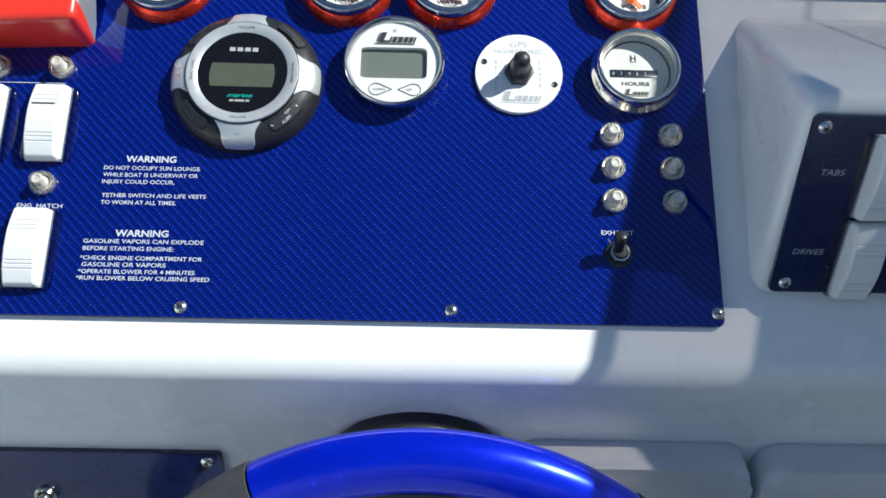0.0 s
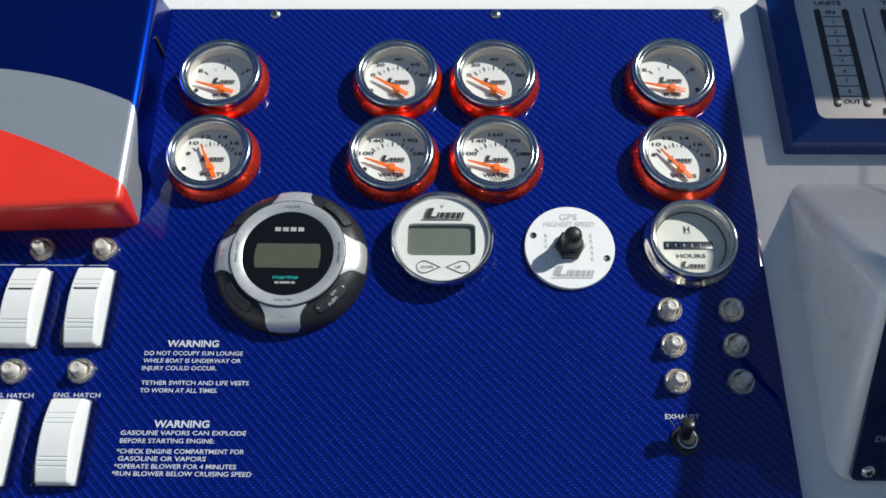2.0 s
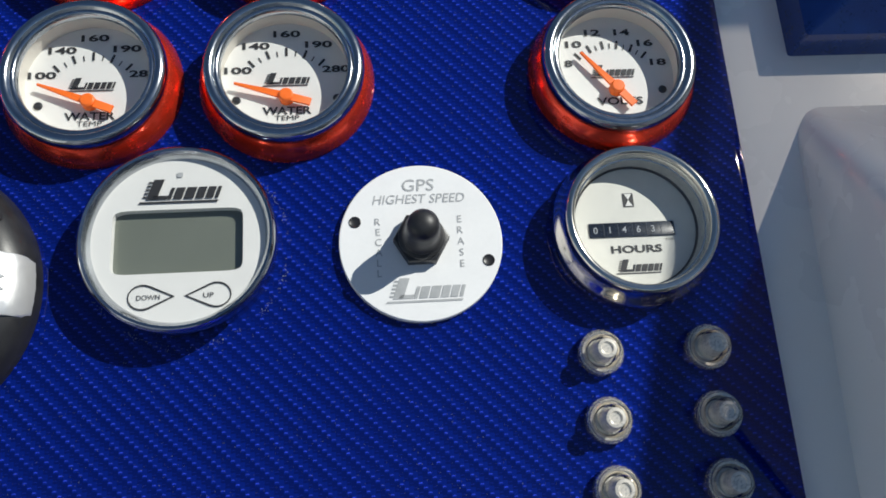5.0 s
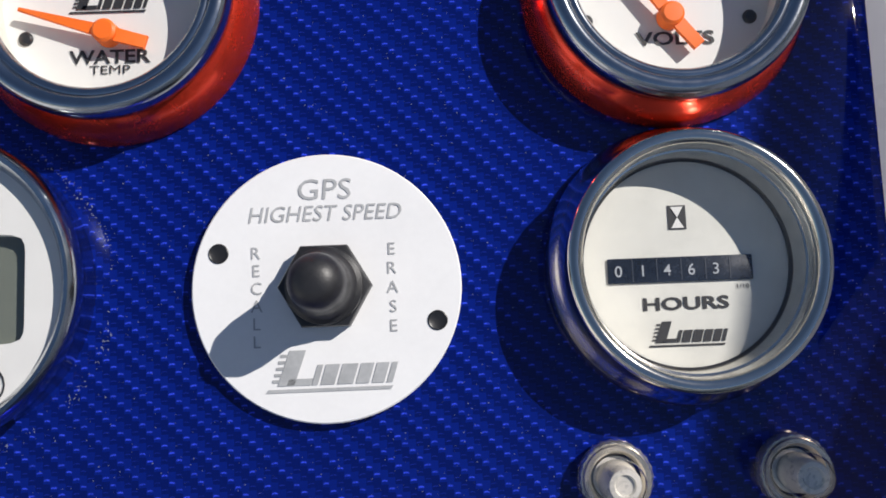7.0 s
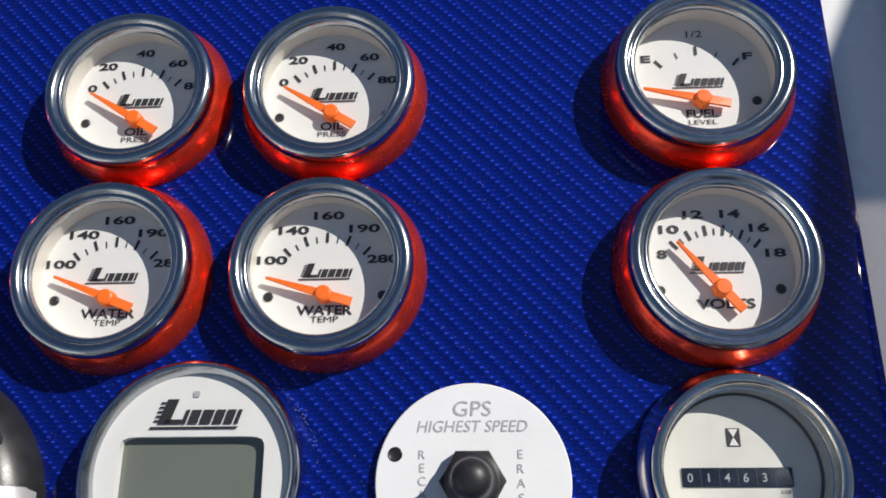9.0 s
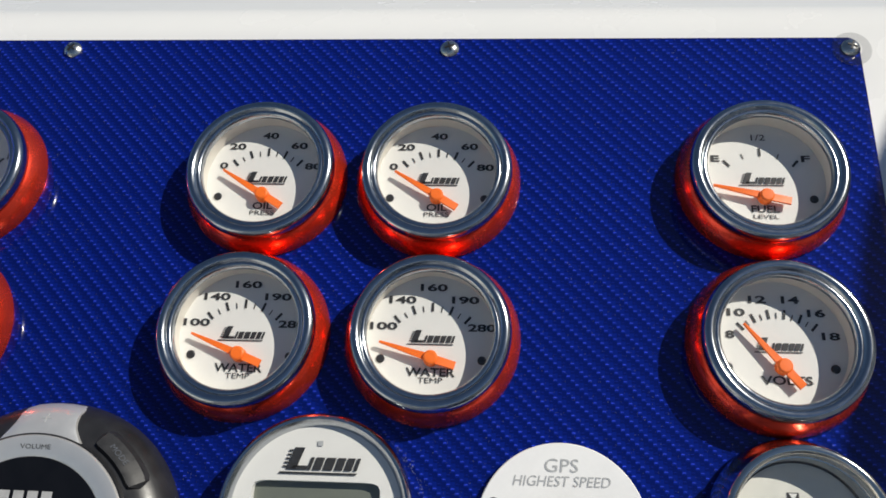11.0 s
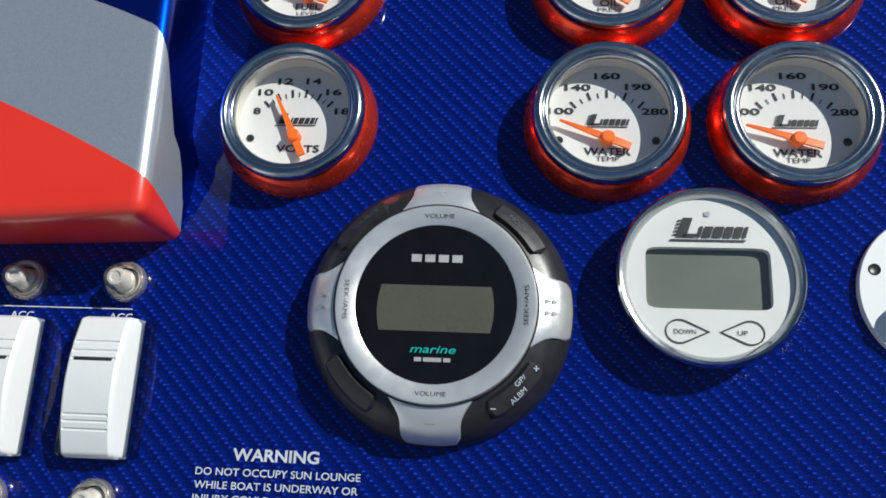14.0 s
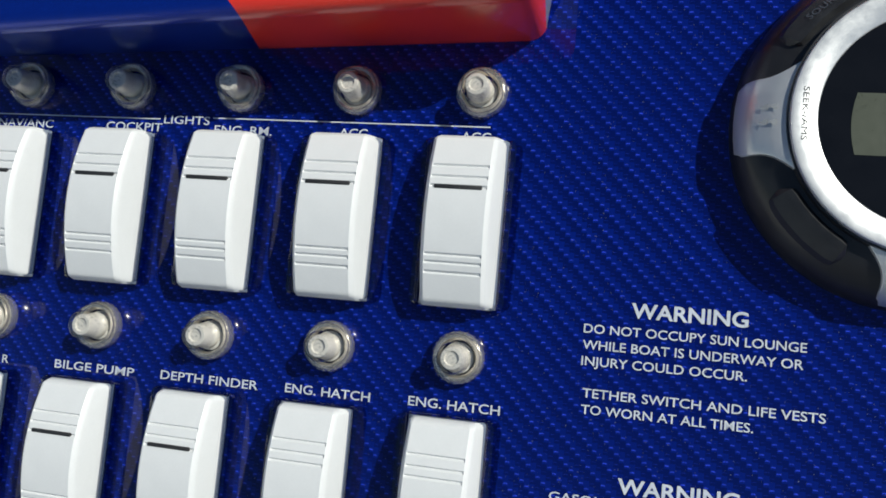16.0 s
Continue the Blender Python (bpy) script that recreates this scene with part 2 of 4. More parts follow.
def thing(name, label, category, at, group="", kind=""):
    """An Empty at a thing's base."""
    return tagged(set_at(new(name), at), label, category, group, kind)


def set_at(ob, at):
    ob.matrix_basis = at
    return ob


def on_panel(x, z, y=0.0, turn=0.0):
    return DASH @ pose(x, y, z, 0, turn, 0)


def cached(key, build):
    if key not in MESHES:
        MESHES[key] = to_mesh(key, build())
    return MESHES[key]


def lathe(profile, segs=64, squash=1.0):
    """Turns (radius, height) round the axis that stands out of the panel (-y)."""
    bm = bmesh.new()
    rings = []
    for r, h in profile:
        if r < 1e-7:
            rings.append([bm.verts.new((0, -h, 0))])
        else:
            rings.append([bm.verts.new((r * math.cos(2 * math.pi * i / segs), -h, squash * r * math.sin(2 * math.pi * i / segs))) for i in range(segs)])
    for a, b in zip(rings, rings[1:]):
        for i in range(segs):
            j = (i + 1) % segs
            if len(a) == 1 and len(b) == 1:
                continue
            if len(a) == 1:
                bm.faces.new((a[0], b[i], b[j]))
            elif len(b) == 1:
                bm.faces.new((a[i], b[0], a[j]))
            else:
                bm.faces.new((a[i], b[i], b[j], a[j]))
    return bm


def box(x0, x1, y0, y1, z0, z1, bevel=0.0, segs=2):
    bm = bmesh.new()
    bmesh.ops.create_cube(bm, size=1)
    for v in bm.verts:
        v.co = Vector((x0 + (v.co.x + .5) * (x1 - x0), y0 + (v.co.y + .5) * (y1 - y0), z0 + (v.co.z + .5) * (z1 - z0)))
    if bevel:
        bmesh.ops.bevel(bm, geom=bm.edges[:], offset=bevel, segments=segs, profile=0.5, affect='EDGES')
    return bm


def join(*bms):
    out = bmesh.new()
    for b in bms:
        me = bpy.data.meshes.new("tmp")
        b.to_mesh(me)
        b.free()
        out.from_mesh(me)
        bpy.data.meshes.remove(me)
    return out


def prism(outline, h0, h1, bevel=0.0, segs=2):
    """A flat outline of (x, z), raised from height h0 to h1 out of the panel."""
    bm = bmesh.new()
    lo = [bm.verts.new((x, -h0, z)) for x, z in outline]
    hi = [bm.verts.new((x, -h1, z)) for x, z in outline]
    n = len(outline)
    top = bm.faces.new(hi)
    bm.faces.new(lo[::-1])
    for i in range(n):
        bm.faces.new((lo[i], lo[(i + 1) % n], hi[(i + 1) % n], hi[i]))
    if bevel:
        bmesh.ops.bevel(bm, geom=top.edges[:], offset=bevel, segments=segs, profile=0.5, affect='EDGES')
    return bm


def rounded(x0, x1, z0, z1, r, n=6):
    pts = []
    for cx, cz, a0 in ((x1 - r, z1 - r, 0), (x0 + r, z1 - r, 90), (x0 + r, z0 + r, 180), (x1 - r, z0 + r, 270)):
        for i in range(n + 1):
            a = radians(a0 + 90 * i / n)
            pts.append((cx + r * math.cos(a), cz + r * math.sin(a)))
    return pts


def lettering(text, x, z, h, width=0.0, lift=0.00025, bold=0.0, shear=0.0, align='CENTER', turn=0.0):
    """Raised print on the panel's face: caps h high, centred on (x, z) or starting there."""
    cu = bpy.data.curves.new("print", 'FONT')
    cu.body, cu.size, cu.offset, cu.shear = text, 1.0, bold, shear
    cu.resolution_u = 3
    tmp = bpy.data.objects.new("print", cu)
    me = bpy.data.meshes.new_from_object(tmp)
    bpy.data.objects.remove(tmp)
    bpy.data.curves.remove(cu)
    co = np.zeros(len(me.vertices) * 3)
    me.vertices.foreach_get("co", co)
    co = co.reshape(-1, 3)
    lo, hi = co.min(0), co.max(0)
    s = h / 0.73
    sx = width / (hi[0] - lo[0]) if width else s
    px = (co[:, 0] - (lo[0] if align == 'LEFT' else hi[0] if align == 'RIGHT' else (lo[0] + hi[0]) / 2)) * sx
    pz = (co[:, 1] - 0.365) * s
    a = radians(turn)
    out = np.stack([x + px * math.cos(a) - pz * math.sin(a), np.full(len(px), -lift), z + px * math.sin(a) + pz * math.cos(a)], -1)
    me.vertices.foreach_set("co", out.ravel())
    me.update()
    return me


def bars(rows, lift=0.00025):
    """Plain printed bars: (x0, x1, z0, z1, slant)."""
    bm = bmesh.new()
    for x0, x1, z0, z1, s in rows:
        bm.faces.new([bm.verts.new(p) for p in ((x0, -lift, z0), (x1, -lift, z0), (x1 + s, -lift, z1), (x0 + s, -lift, z1))])
    return bm


def emblem(x, z, w, lift=0.00025):
    """A maker's mark as plain slanted shapes: a tall bar, a row of small ones and an underline."""
    k = w / 16
    rows = [(x - 8 * k, x + 7.0 * k, z - 2.4 * k, z - 2.0 * k, 0.3 * k), (x - 6.6 * k, x - 4.6 * k, z - 1.6 * k, z + 2.6 * k, 1.5 * k), (x - 5.5 * k, x - 2.6 * k, z - 1.6 * k, z - .8 * k, .3 * k)]
    at = x - 2.5 * k
    for wide in (0.7, 1.7, 1.9, 1.6, 1.5, 0.7):
        rows.append((at, at + wide * k, z - 1.6 * k, z + 0.8 * k, 0.75 * k))
        at += (wide + 0.32) * k
    for i in range(5):
        rows.append((x - 7.2 * k + i * .25 * k, x - 6.4 * k + i * .25 * k, z - 1.2 * k + i * .75 * k, z - .85 * k + i * .75 * k, 0))
    return bars(rows, lift)


# ------------------------------------------------------------ the dash moulding
def world_prism(profile, x0, x1, bevel_at=(), bevel=0.01, segs=5):
    """A profile of (y, z), swept along x."""
    bm = bmesh.new()
    a = [bm.verts.new((x0, y, z)) for y, z in profile]
    b = [bm.verts.new((x1, y, z)) for y, z in profile]
    n = len(profile)
    bm.faces.new(a)
    bm.faces.new(b[::-1])
    edges = []
    for i in range(n):
        f = bm.faces.new((a[i], b[i], b[(i + 1) % n], a[(i + 1) % n]))
        if i in bevel_at:
            edges.append(bm.edges.get((a[i], b[i])))
    if edges:
        bmesh.ops.bevel(bm, geom=edges, offset=bevel, segments=segs, profile=0.5, affect='EDGES')
    return bm


def dash_point(x, y, z):
    return DASH @ Vector((x, y, z))


crease, ledge = dash_point(0, 0.0042, 0.022), dash_point(0, 0.0042, -0.416)
dash = new("dashboard", to_mesh("dashboard", world_prism(
    [(0.95, crease.z + 0.012), (crease.y, crease.z), (ledge.y, ledge.z), (ledge.y + 0.0145, ledge.z - 0.064), (ledge.y + 0.0145, 0.25), (0.95, 0.25)], -1.05, 1.05, (1, 2), 0.012)))
dash.data.materials.append(GEL)
tagged(dash, "glossy white gelcoat dashboard moulding of a boat", "dashboard", kind="structure")

# pod with a level top and an upright front, growing out of the dash
def pod_mesh():
    pk, fb = dash_point(0, 0.006, -0.148), dash_point(0, 0.004, -0.358)
    bm = bmesh.new()
    prof = [(pk.y, pk.z), (fb.y + 0.004, fb.z + 0.138), (fb.y, fb.z - 0.02), (pk.y, fb.z - 0.02)]
    a = [bm.verts.new((x, y, z)) for x, (y, z) in zip((0.206, 0.2045, 0.199, 0.199), prof)]
    b = [bm.verts.new((0.80, y, z)) for y, z in prof]
    bm.faces.new(a), bm.faces.new(b[::-1])
    for i in range(4):
        bm.faces.new((a[i], b[i], b[(i + 1) % 4], a[(i + 1) % 4]))
    eds = [bm.edges.get((a[0], a[1])), bm.edges.get((a[1], a[2])), bm.edges.get((a[1], b[1]))]
    bmesh.ops.bevel(bm, geom=eds, offset=0.012, segments=6, profile=0.5, affect='EDGES')
    return bm


pod = new("console_pod", to_mesh("console_pod", pod_mesh()))
pod.data.materials.append(GEL)
tagged(pod, "white gelcoat pod with level top on the dashboard", "dashboard pod", kind="structure")


# ------------------------------------------------------------ the instrument panel
PANEL_AT = DASH.copy()


def pan_screw(parent, x, z, turn, r=0.0042, at=None):
    head = part("screw", cached("screw%d" % round(r * 1e5), lambda: lathe([(0, .0024 * r / .0042), (r * .45, .0022 * r / .0042), (r * .8, .0014 * r / .0042), (r, .0004), (r, 0)], 20)), STEEL, parent, "domed steel screw", at if at is not None else pose(x, 0, z, 0, turn, 0))
    part("slot", cached("slot%d" % round(r * 1e5), lambda: join(box(-r * .5, r * .5, -.0026 * r / .0042, -.0015 * r / .0042, -r * .09, r * .09), box(-r * .09, r * .09, -.00261 * r / .0042, -.0015 * r / .0042, -r * .5, r * .5))), BLACK, head)
    return head


panel = thing("instrument_fascia", "glossy blue woven-pattern instrument panel screwed to the white dash", "panel", PANEL_AT)
part("plate", prism(rounded(-0.62, 0.1788, -0.3825, 0.0054, 0.004), -0.004, 0.0, 0.0006), WEAVE, panel)
for i, (x, z) in enumerate(((-.349, 0), (-.175, 0), (0, 0), (.175, 0), (-.345, -.376), (-.173, -.376), (0.0015, -.375), (.175, -.374), (-.52, 0), (-.52, -.376))):
    pan_screw(panel, x, z, 37 * i)
part("washer", cached("washer", lambda: lathe([(.0042, .0004), (.0082, .0004), (.0085, 0)], 32)), clear("clear_washer", (.75, .75, .75), 1.6, .15), panel, "clear plastic washer", pose(.1755, 0, -.0005))

TEXT = [  # words, left end, right end, height, cap height
    ("WARNING", -.2205, -.1865, -.2738, .0046), ("DO NOT OCCUPY SUN LOUNGE", -.2345, -.1700, -.2805, .0029),
    ("WHILE BOAT IS UNDERWAY OR", -.2345, -.1707, -.2855, .0029), ("INJURY COULD OCCUR.", -.2345, -.1860, -.2905, .0029),
    ("TETHER SWITCH AND LIFE VESTS", -.2335, -.1640, -.3003, .0029), ("TO WORN AT ALL TIMES.", -.2335, -.1835, -.3053, .0029),
    ("WARNING", -.2210, -.1860, -.3268, .0046), ("GASOLINE VAPORS CAN EXPLODE", -.2412, -.1622, -.3325, .0029),
    ("BEFORE STARTING ENGINE:", -.2408, -.1815, -.3375, .0029), ("*CHECK ENGINE COMPARTMENT FOR", -.2418, -.1622, -.3440, .0029),
    ("GASOLINE OR VAPORS", -.2402, -.1855, -.3485, .0029), ("*OPERATE BLOWER FOR 4 MINUTES", -.2418, -.1662, -.3532, .0029),
    ("*RUN BLOWER BELOW CRUISING SPEED", -.2425, -.1562, -.3576, .0029),
    ("EXHAUST", .1010, .1225, -.3200, .0032),
    ("ENG. HATCH", -.2885, -.2585, -.3088, .0031), ("ENG. HATCH", -.3315, -.3015, -.3093, .0031), ("DEPTH FINDER", -.3785, -.3415, -.3098, .0031),
    ("BILGE PUMP", -.4215, -.3890, -.3103, .0031), ("R", -.4440, -.4412, -.3108, .0031),
    ("LIGHTS", -.3895, -.3712, -.2192, .0031), ("ENG. RM.", -.3690, -.3468, -.2222, .0031), ("ACC.", -.3218, -.3105, -.2217, .0031),
    ("ACC.", -.2790, -.2680, -.2215, .0031), ("COCKPIT", -.4130, -.3900, -.2222, .0031), ("NAV/ANC", -.4600, -.4358, -.2224, .0031)]
for words, x0, x1, z, h in TEXT:
    part("printed_text", lettering(words, (x0 + x1) / 2, z, h, x1 - x0, bold=0.024 if words == "WARNING" else 0.008), PALE_INK, panel)
part("printed_line", bars([(-.370, -.2695, -.2184, -.2180, 0), (-.47, -.3910, -.2194, -.2190, 0)]), PALE_INK, panel)


# ------------------------------------------------------------ round gauges
def polar(r, deg):
    return r * math.cos(radians(deg)), r * math.sin(radians(deg))


def tick_marks(angles, big, r0=.0192, hub=-.0088):
    bm = bmesh.new()
    for i, a in enumerate(angles):
        strong = i in big
        r1, w = (r0 + .0037, .00050) if strong else (r0 + .0024, .00022)
        c, s = math.cos(radians(a)), math.sin(radians(a))
        bm.faces.new([bm.verts.new((r * c - k * s, -.0031, hub + r * s + k * c)) for r, k in ((r0, -w), (r1, -w), (r1, w), (r0, w))])
    return bm


def needle_bm():
    """Pointer along +x: a tapered arm, a round boss and a broad tail."""
    arm = prism([(-.0098, -.0016), (0, -.0016), (.0210, -.00045), (.0210, .00045), (0, .0016), (-.0098, .0016)], .0053, .0063, .0002)
    boss = lathe([(0, .0078), (.0022, .0077), (.0028, .0072), (.0029, .0034), (0, .0034)], 24)
    return join(arm, boss)


GAUGES = {
    "fuel": dict(name="fuel gauge", nums=(("E", -.0182, .0094), ("1/2", .0000, .0192), ("F", .0182, .0094)), big=(0, 2, 4), n=5, words=(("FUEL", -.0132, .0031, .0112), ("LEVEL", -.0166, .0019, .0100)), needle=170),
    "volts": dict(name="voltmeter", nums=(("8", -.0180, .0040), ("10", -.0150, .0128), ("12", -.0066, .0180), ("14", .0058, .0180), ("16", .0150, .0128), ("18", .0194, .0038)), big=(0, 2, 4, 6, 8, 10), n=11, words=(("VOLTS", -.0134, .0033, .0188),), needle=129),
    "oil": dict(name="oil pressure gauge", nums=(("0", -.0188, .0058), ("20", -.0138, .0150), ("40", 0, .0202), ("60", .0130, .0154), ("80", .0198, .0056)), big=(0, 2, 4, 6, 8), n=9, words=(("OIL", -.0128, .0031, .0085), ("PRESS", -.0160, .0021, .0104)), needle=148),
    "water": dict(name="water temperature gauge", nums=(("100", -.0190, .0044), ("140", -.0120, .0152), ("160", .0002, .0204), ("190", .0128, .0154), ("280", .0194, .0042)), big=(0, 2, 4, 6, 8), n=9, words=(("WATER", -.0136, .0033, .0190), ("TEMP", -.0168, .0022, .0095)), needle=161),
}


def gauge(kind, x, z, swing=0.0):
    """A two-inch gauge: red flared base, polished ring, glass, recessed white dial and orange pointer."""
    k = GAUGES[kind]
    g = thing("gauge", "white-faced " + k["name"] + " with polished ring and red anodised base", "gauge", on_panel(x, z), "gauges on the panel")
    part("base_ring", cached("base_ring", lambda: lathe([(.0262, .001), (.0345, .0), (.0345, .0012), (.0335, .0040), (.0318, .0075), (.0306, .0088), (.0262, .0091)], 96)), ANODISED, g, "red anodised flared ring")
    part("bezel", cached("bezel", lambda: lathe([(.0250, .0089), (.0299, .0090), (.0306, .0097), (.0309, .0106), (.0309, .0126), (.0307, .0136), (.0303, .0144), (.0297, .0150), (.0289, .0154), (.0281, .0155), (.0275, .0153), (.0269, .0149), (.0265, .0143), (.0262, .0140), (.0258, .0142), (.0253, .0142), (.0247, .0138), (.0242, .0130), (.0242, .0109)], 96)), BRUSHED_RING, g, "polished steel ring")
    part("inner_wall", cached("inner_wall", lambda: lathe([(.0252, .0128), (.0246, .0125), (.0252, .0026), (.0258, .0024), (.0260, .0123)], 72)), DIAL_WALL, g)
    dial = part("dial", cached("dial", lambda: lathe([(0, .0028), (.0256, .0028), (.0256, .0012), (0, .0012)], 72)), DIAL, g, "white dial")
    hub = -.0088
    part("glass", cached("glass", lambda: lathe([(0, .0119), (.0243, .0119), (.0243, .0113), (0, .0113)], 64)), GLASS, g, "clear glass").visible_shadow = False
    first, last = 131, 49
    n = k["n"]
    angs = [first + (last - first) * i / (n - 1) for i in range(n)]
    part("scale", cached("scale_" + kind, lambda: tick_marks(angs, k["big"])), INK, dial)
    for word, dx, dz in k["nums"]:
        key = f"num_{kind}_{word}"
        if key not in MESHES:
            MESHES[key] = lettering(word, dx, dz, .0029, (.0034 if kind == "volts" else .0036) * len(word) if word != "1/2" else .0058, lift=.0031, bold=.03 if word != "1/2" else .004)
        part("numeral", MESHES[key], INK, dial)
    for word, dz, h, w in k["words"]:
        key = f"word_{kind}_{word}"
        if key not in MESHES:
            MESHES[key] = lettering(word, .0014 if word == "VOLTS" else 0, dz, h, w, lift=.0031, bold=.024 if h > .0025 else 0)
        part("printed_word", MESHES[key], INK, dial)
    part("emblem", cached("gauge_emblem", lambda: emblem(-.0002, -.0002, .0190, .0031)), INK, dial)
    for sx in (-1, 1):
        part("dial_screw", cached("dial_screw", lambda: lathe([(0, .0038), (.0012, .0037), (.0017, .0032), (.0017, .0026)], 20)), BLACK, dial, "", pose(sx * .0196, 0, hub))
    part("needle", cached("needle", needle_bm), NEEDLE, g, "orange pointer", pose(0, 0, hub, 0, -(k["needle"] + swing), 0))
    return g


TOP, LOW = -.0664, -.1344
for kind, x, z, swing in (("fuel", -.2080, TOP, -8), ("volts", -.2078, LOW, -13), ("oil", -.0756, TOP, 0), ("oil", -.0026, TOP, 0),
                          ("water", -.0772, LOW, -3), ("water", -.0023, LOW, 2), ("fuel", .1300, TOP + .0012, -3), ("volts", .1294, LOW - .0002, 0)):
    gauge(kind, x, z, swing)



# ------------------------------------------------------------ hour meter
def hour_meter(x, z):
    g = thing("hour_meter", "chrome-ringed engine hour meter with white face", "gauge", on_panel(x, z))
    lip = [(.0274 + .0018 * math.cos(radians(a)), .0136 + .0018 * math.sin(radians(a))) for a in range(-60, 241, 20)]
    part("bezel", lathe([(.0250, .0), (.0314, .0), (.0322, .0012), (.0323, .0030), (.0316, .0046), (.0302, .0064), (.0289, .0088), (.0282, .0108)] + lip + [(.0254, .0104), (.0248, .0102)], 96), CHROME, g, "rolled polished chrome ring")
    part("inner_wall", lathe([(.0264, .0128), (.0258, .0126), (.0254, .0112), (.0250, .0084), (.0245, .0056), (.0242, .0045), (.0242, .0012), (.0266, .0012)], 96), NICKEL, g, "dull nickel inner wall")
    # black ring drawn for the dark gap at the dial's edge
    part("gap_ring", lathe([(.0244, .0045), (.0242, .0047), (.0237, .0042), (.0237, .0024)], 72), BLACK, g, "dark seam round the dial")
    dial = part("dial", lathe([(0, .0036), (.0239, .0036), (.0239, .0020), (0, .0020)], 64), AGED_DIAL, g)
    part("glass", lathe([(0, .0108), (.0252, .0108), (.0252, .0102), (0, .0102)], 64), GLASS, g, "clear glass").visible_shadow = False
    w = part("counter_window", prism(rounded(-.0182, .0152, -.0042, .0016, .0004, 3), .0034, .0042, .0002), WINDOW_DARK, dial, "black number window")
    for i, ch in enumerate("01463"):
        part("numeral", lettering(ch, -.0158 + i * .0056, -.0013, .0027, lift=.0044, bold=.004), DULL_INK, w)
    part("rim_line", bars([(-.0182 + .0056 * i, -.01805 + .0056 * i, -.0038, .0012, 0) for i in range(1, 6)], .00435), FAINT_INK, w)
    part("printed_text", lettering("HOURS", -.0006, -.0090, .0029, .0198, lift=.0038, bold=.03), INK, dial)
    part("fraction", lettering("1/10", .0128, -.0056, .0011, .0028, lift=.0038), INK, dial)
    sign = bmesh.new()
    for tri in (((-.0021, .0157), (.0021, .0157), (0, .0128)), ((-.0021, .0099), (.0021, .0099), (0, .0128))):
        sign.faces.new([sign.verts.new((a * .7 - .0014, -.0040, .0107 + (b - .0128) * .85)) for a, b in tri])
    s = part("hourglass_box", bars([(-.0035, .0007, .0079, .0135, 0)], .0038), INK, dial)
    part("hourglass", sign, DIAL, s)
    part("emblem", emblem(-.0006, -.0161, .0185, .0038), INK, dial)
    return g


hour_meter(.1294, -.2018)


# ------------------------------------------------------------ switch disc with a booted push button
def gps_switch(x, z):
    g = thing("speed_recall_switch", "white round switch plate with a black rubber booted button", "switch", on_panel(x, z))
    segs, R = 96, .0308
    bm = lathe([(0, .003), (R - .0003, .003), (R, .0027), (R, 0), (0, 0)], segs)
    disc = part("disc", bm, WHITE_DISC, g)
    for hx, hz in ((-.0245, .0085), (.0250, -.0085)):
        part("screw_hole", lathe([(0, .0031), (.0018, .0031), (.0021, .0033), (.0023, .0032), (.0023, .0029)], 24), BLACK, disc, "dark screw hole", pose(hx, 0, hz))
    nut = part("nut", prism([polar(.0105, a) for a in range(0, 360, 60)], .003, .0080, .0006), BLACK, g, "black hexagon nut")
    part("boot", lathe([(.0088, .0078), (.0086, .0092), (.0074, .0100), (.0076, .0112), (.0068, .0120), (.0062, .0150), (.0062, .0205), (.0057, .0232), (.0042, .0252), (.0022, .0262), (0, .0264)], 40), RUBBER, g, "rubber button boot")
    part("printed_text", lettering("GPS", 0, .0228, .0050, .0122, lift=.0032, shear=.08), GREY_INK, disc)
    part("printed_text", lettering("HIGHEST SPEED", 0, .0172, .0038, .0352, lift=.0032, shear=.2), GREY_INK, disc)
    for i, ch in enumerate("RECALL"):
        part("letter", lettering(ch, -.0160, .0084 - i * .00405, .0029, lift=.0032), GREY_INK, disc)
    for i, ch in enumerate("ERASE"):
        part("letter", lettering(ch, .0150, .0084 - i * .0044, .0029, lift=.0032), GREY_INK, disc)
    part("emblem", emblem(.0008, -.0190, .0300, .0032), GREY_INK, disc)
    return g


gps_switch(.0470, -.2040)


# ------------------------------------------------------------ digital display
def drop_outline(w, h, point):
    pts = [(point * w / 2, 0)]
    for a in range(60, 301, 20):
        c, s = math.cos(radians(a)), math.sin(radians(a))
        pts.append((point * (-w * .5 + h * .55 + c * h * .55) , s * h * .5))
    return pts


def outline_loop(pts, t, lift):
    bm = bmesh.new()
    cx, cz = sum(p[0] for p in pts) / len(pts), sum(p[1] for p in pts) / len(pts)
    ins = [(cx + (a - cx) * (1 - t), cz + (b - cz) * (1 - t * 1.4)) for a, b in pts]
    o = [bm.verts.new((a, -lift, b)) for a, b in pts]
    i = [bm.verts.new((a, -lift, b)) for a, b in ins]
    for k in range(len(pts)):
        j = (k + 1) % len(pts)
        bm.faces.new((o[k], o[j], i[j], i[k]))
    return bm


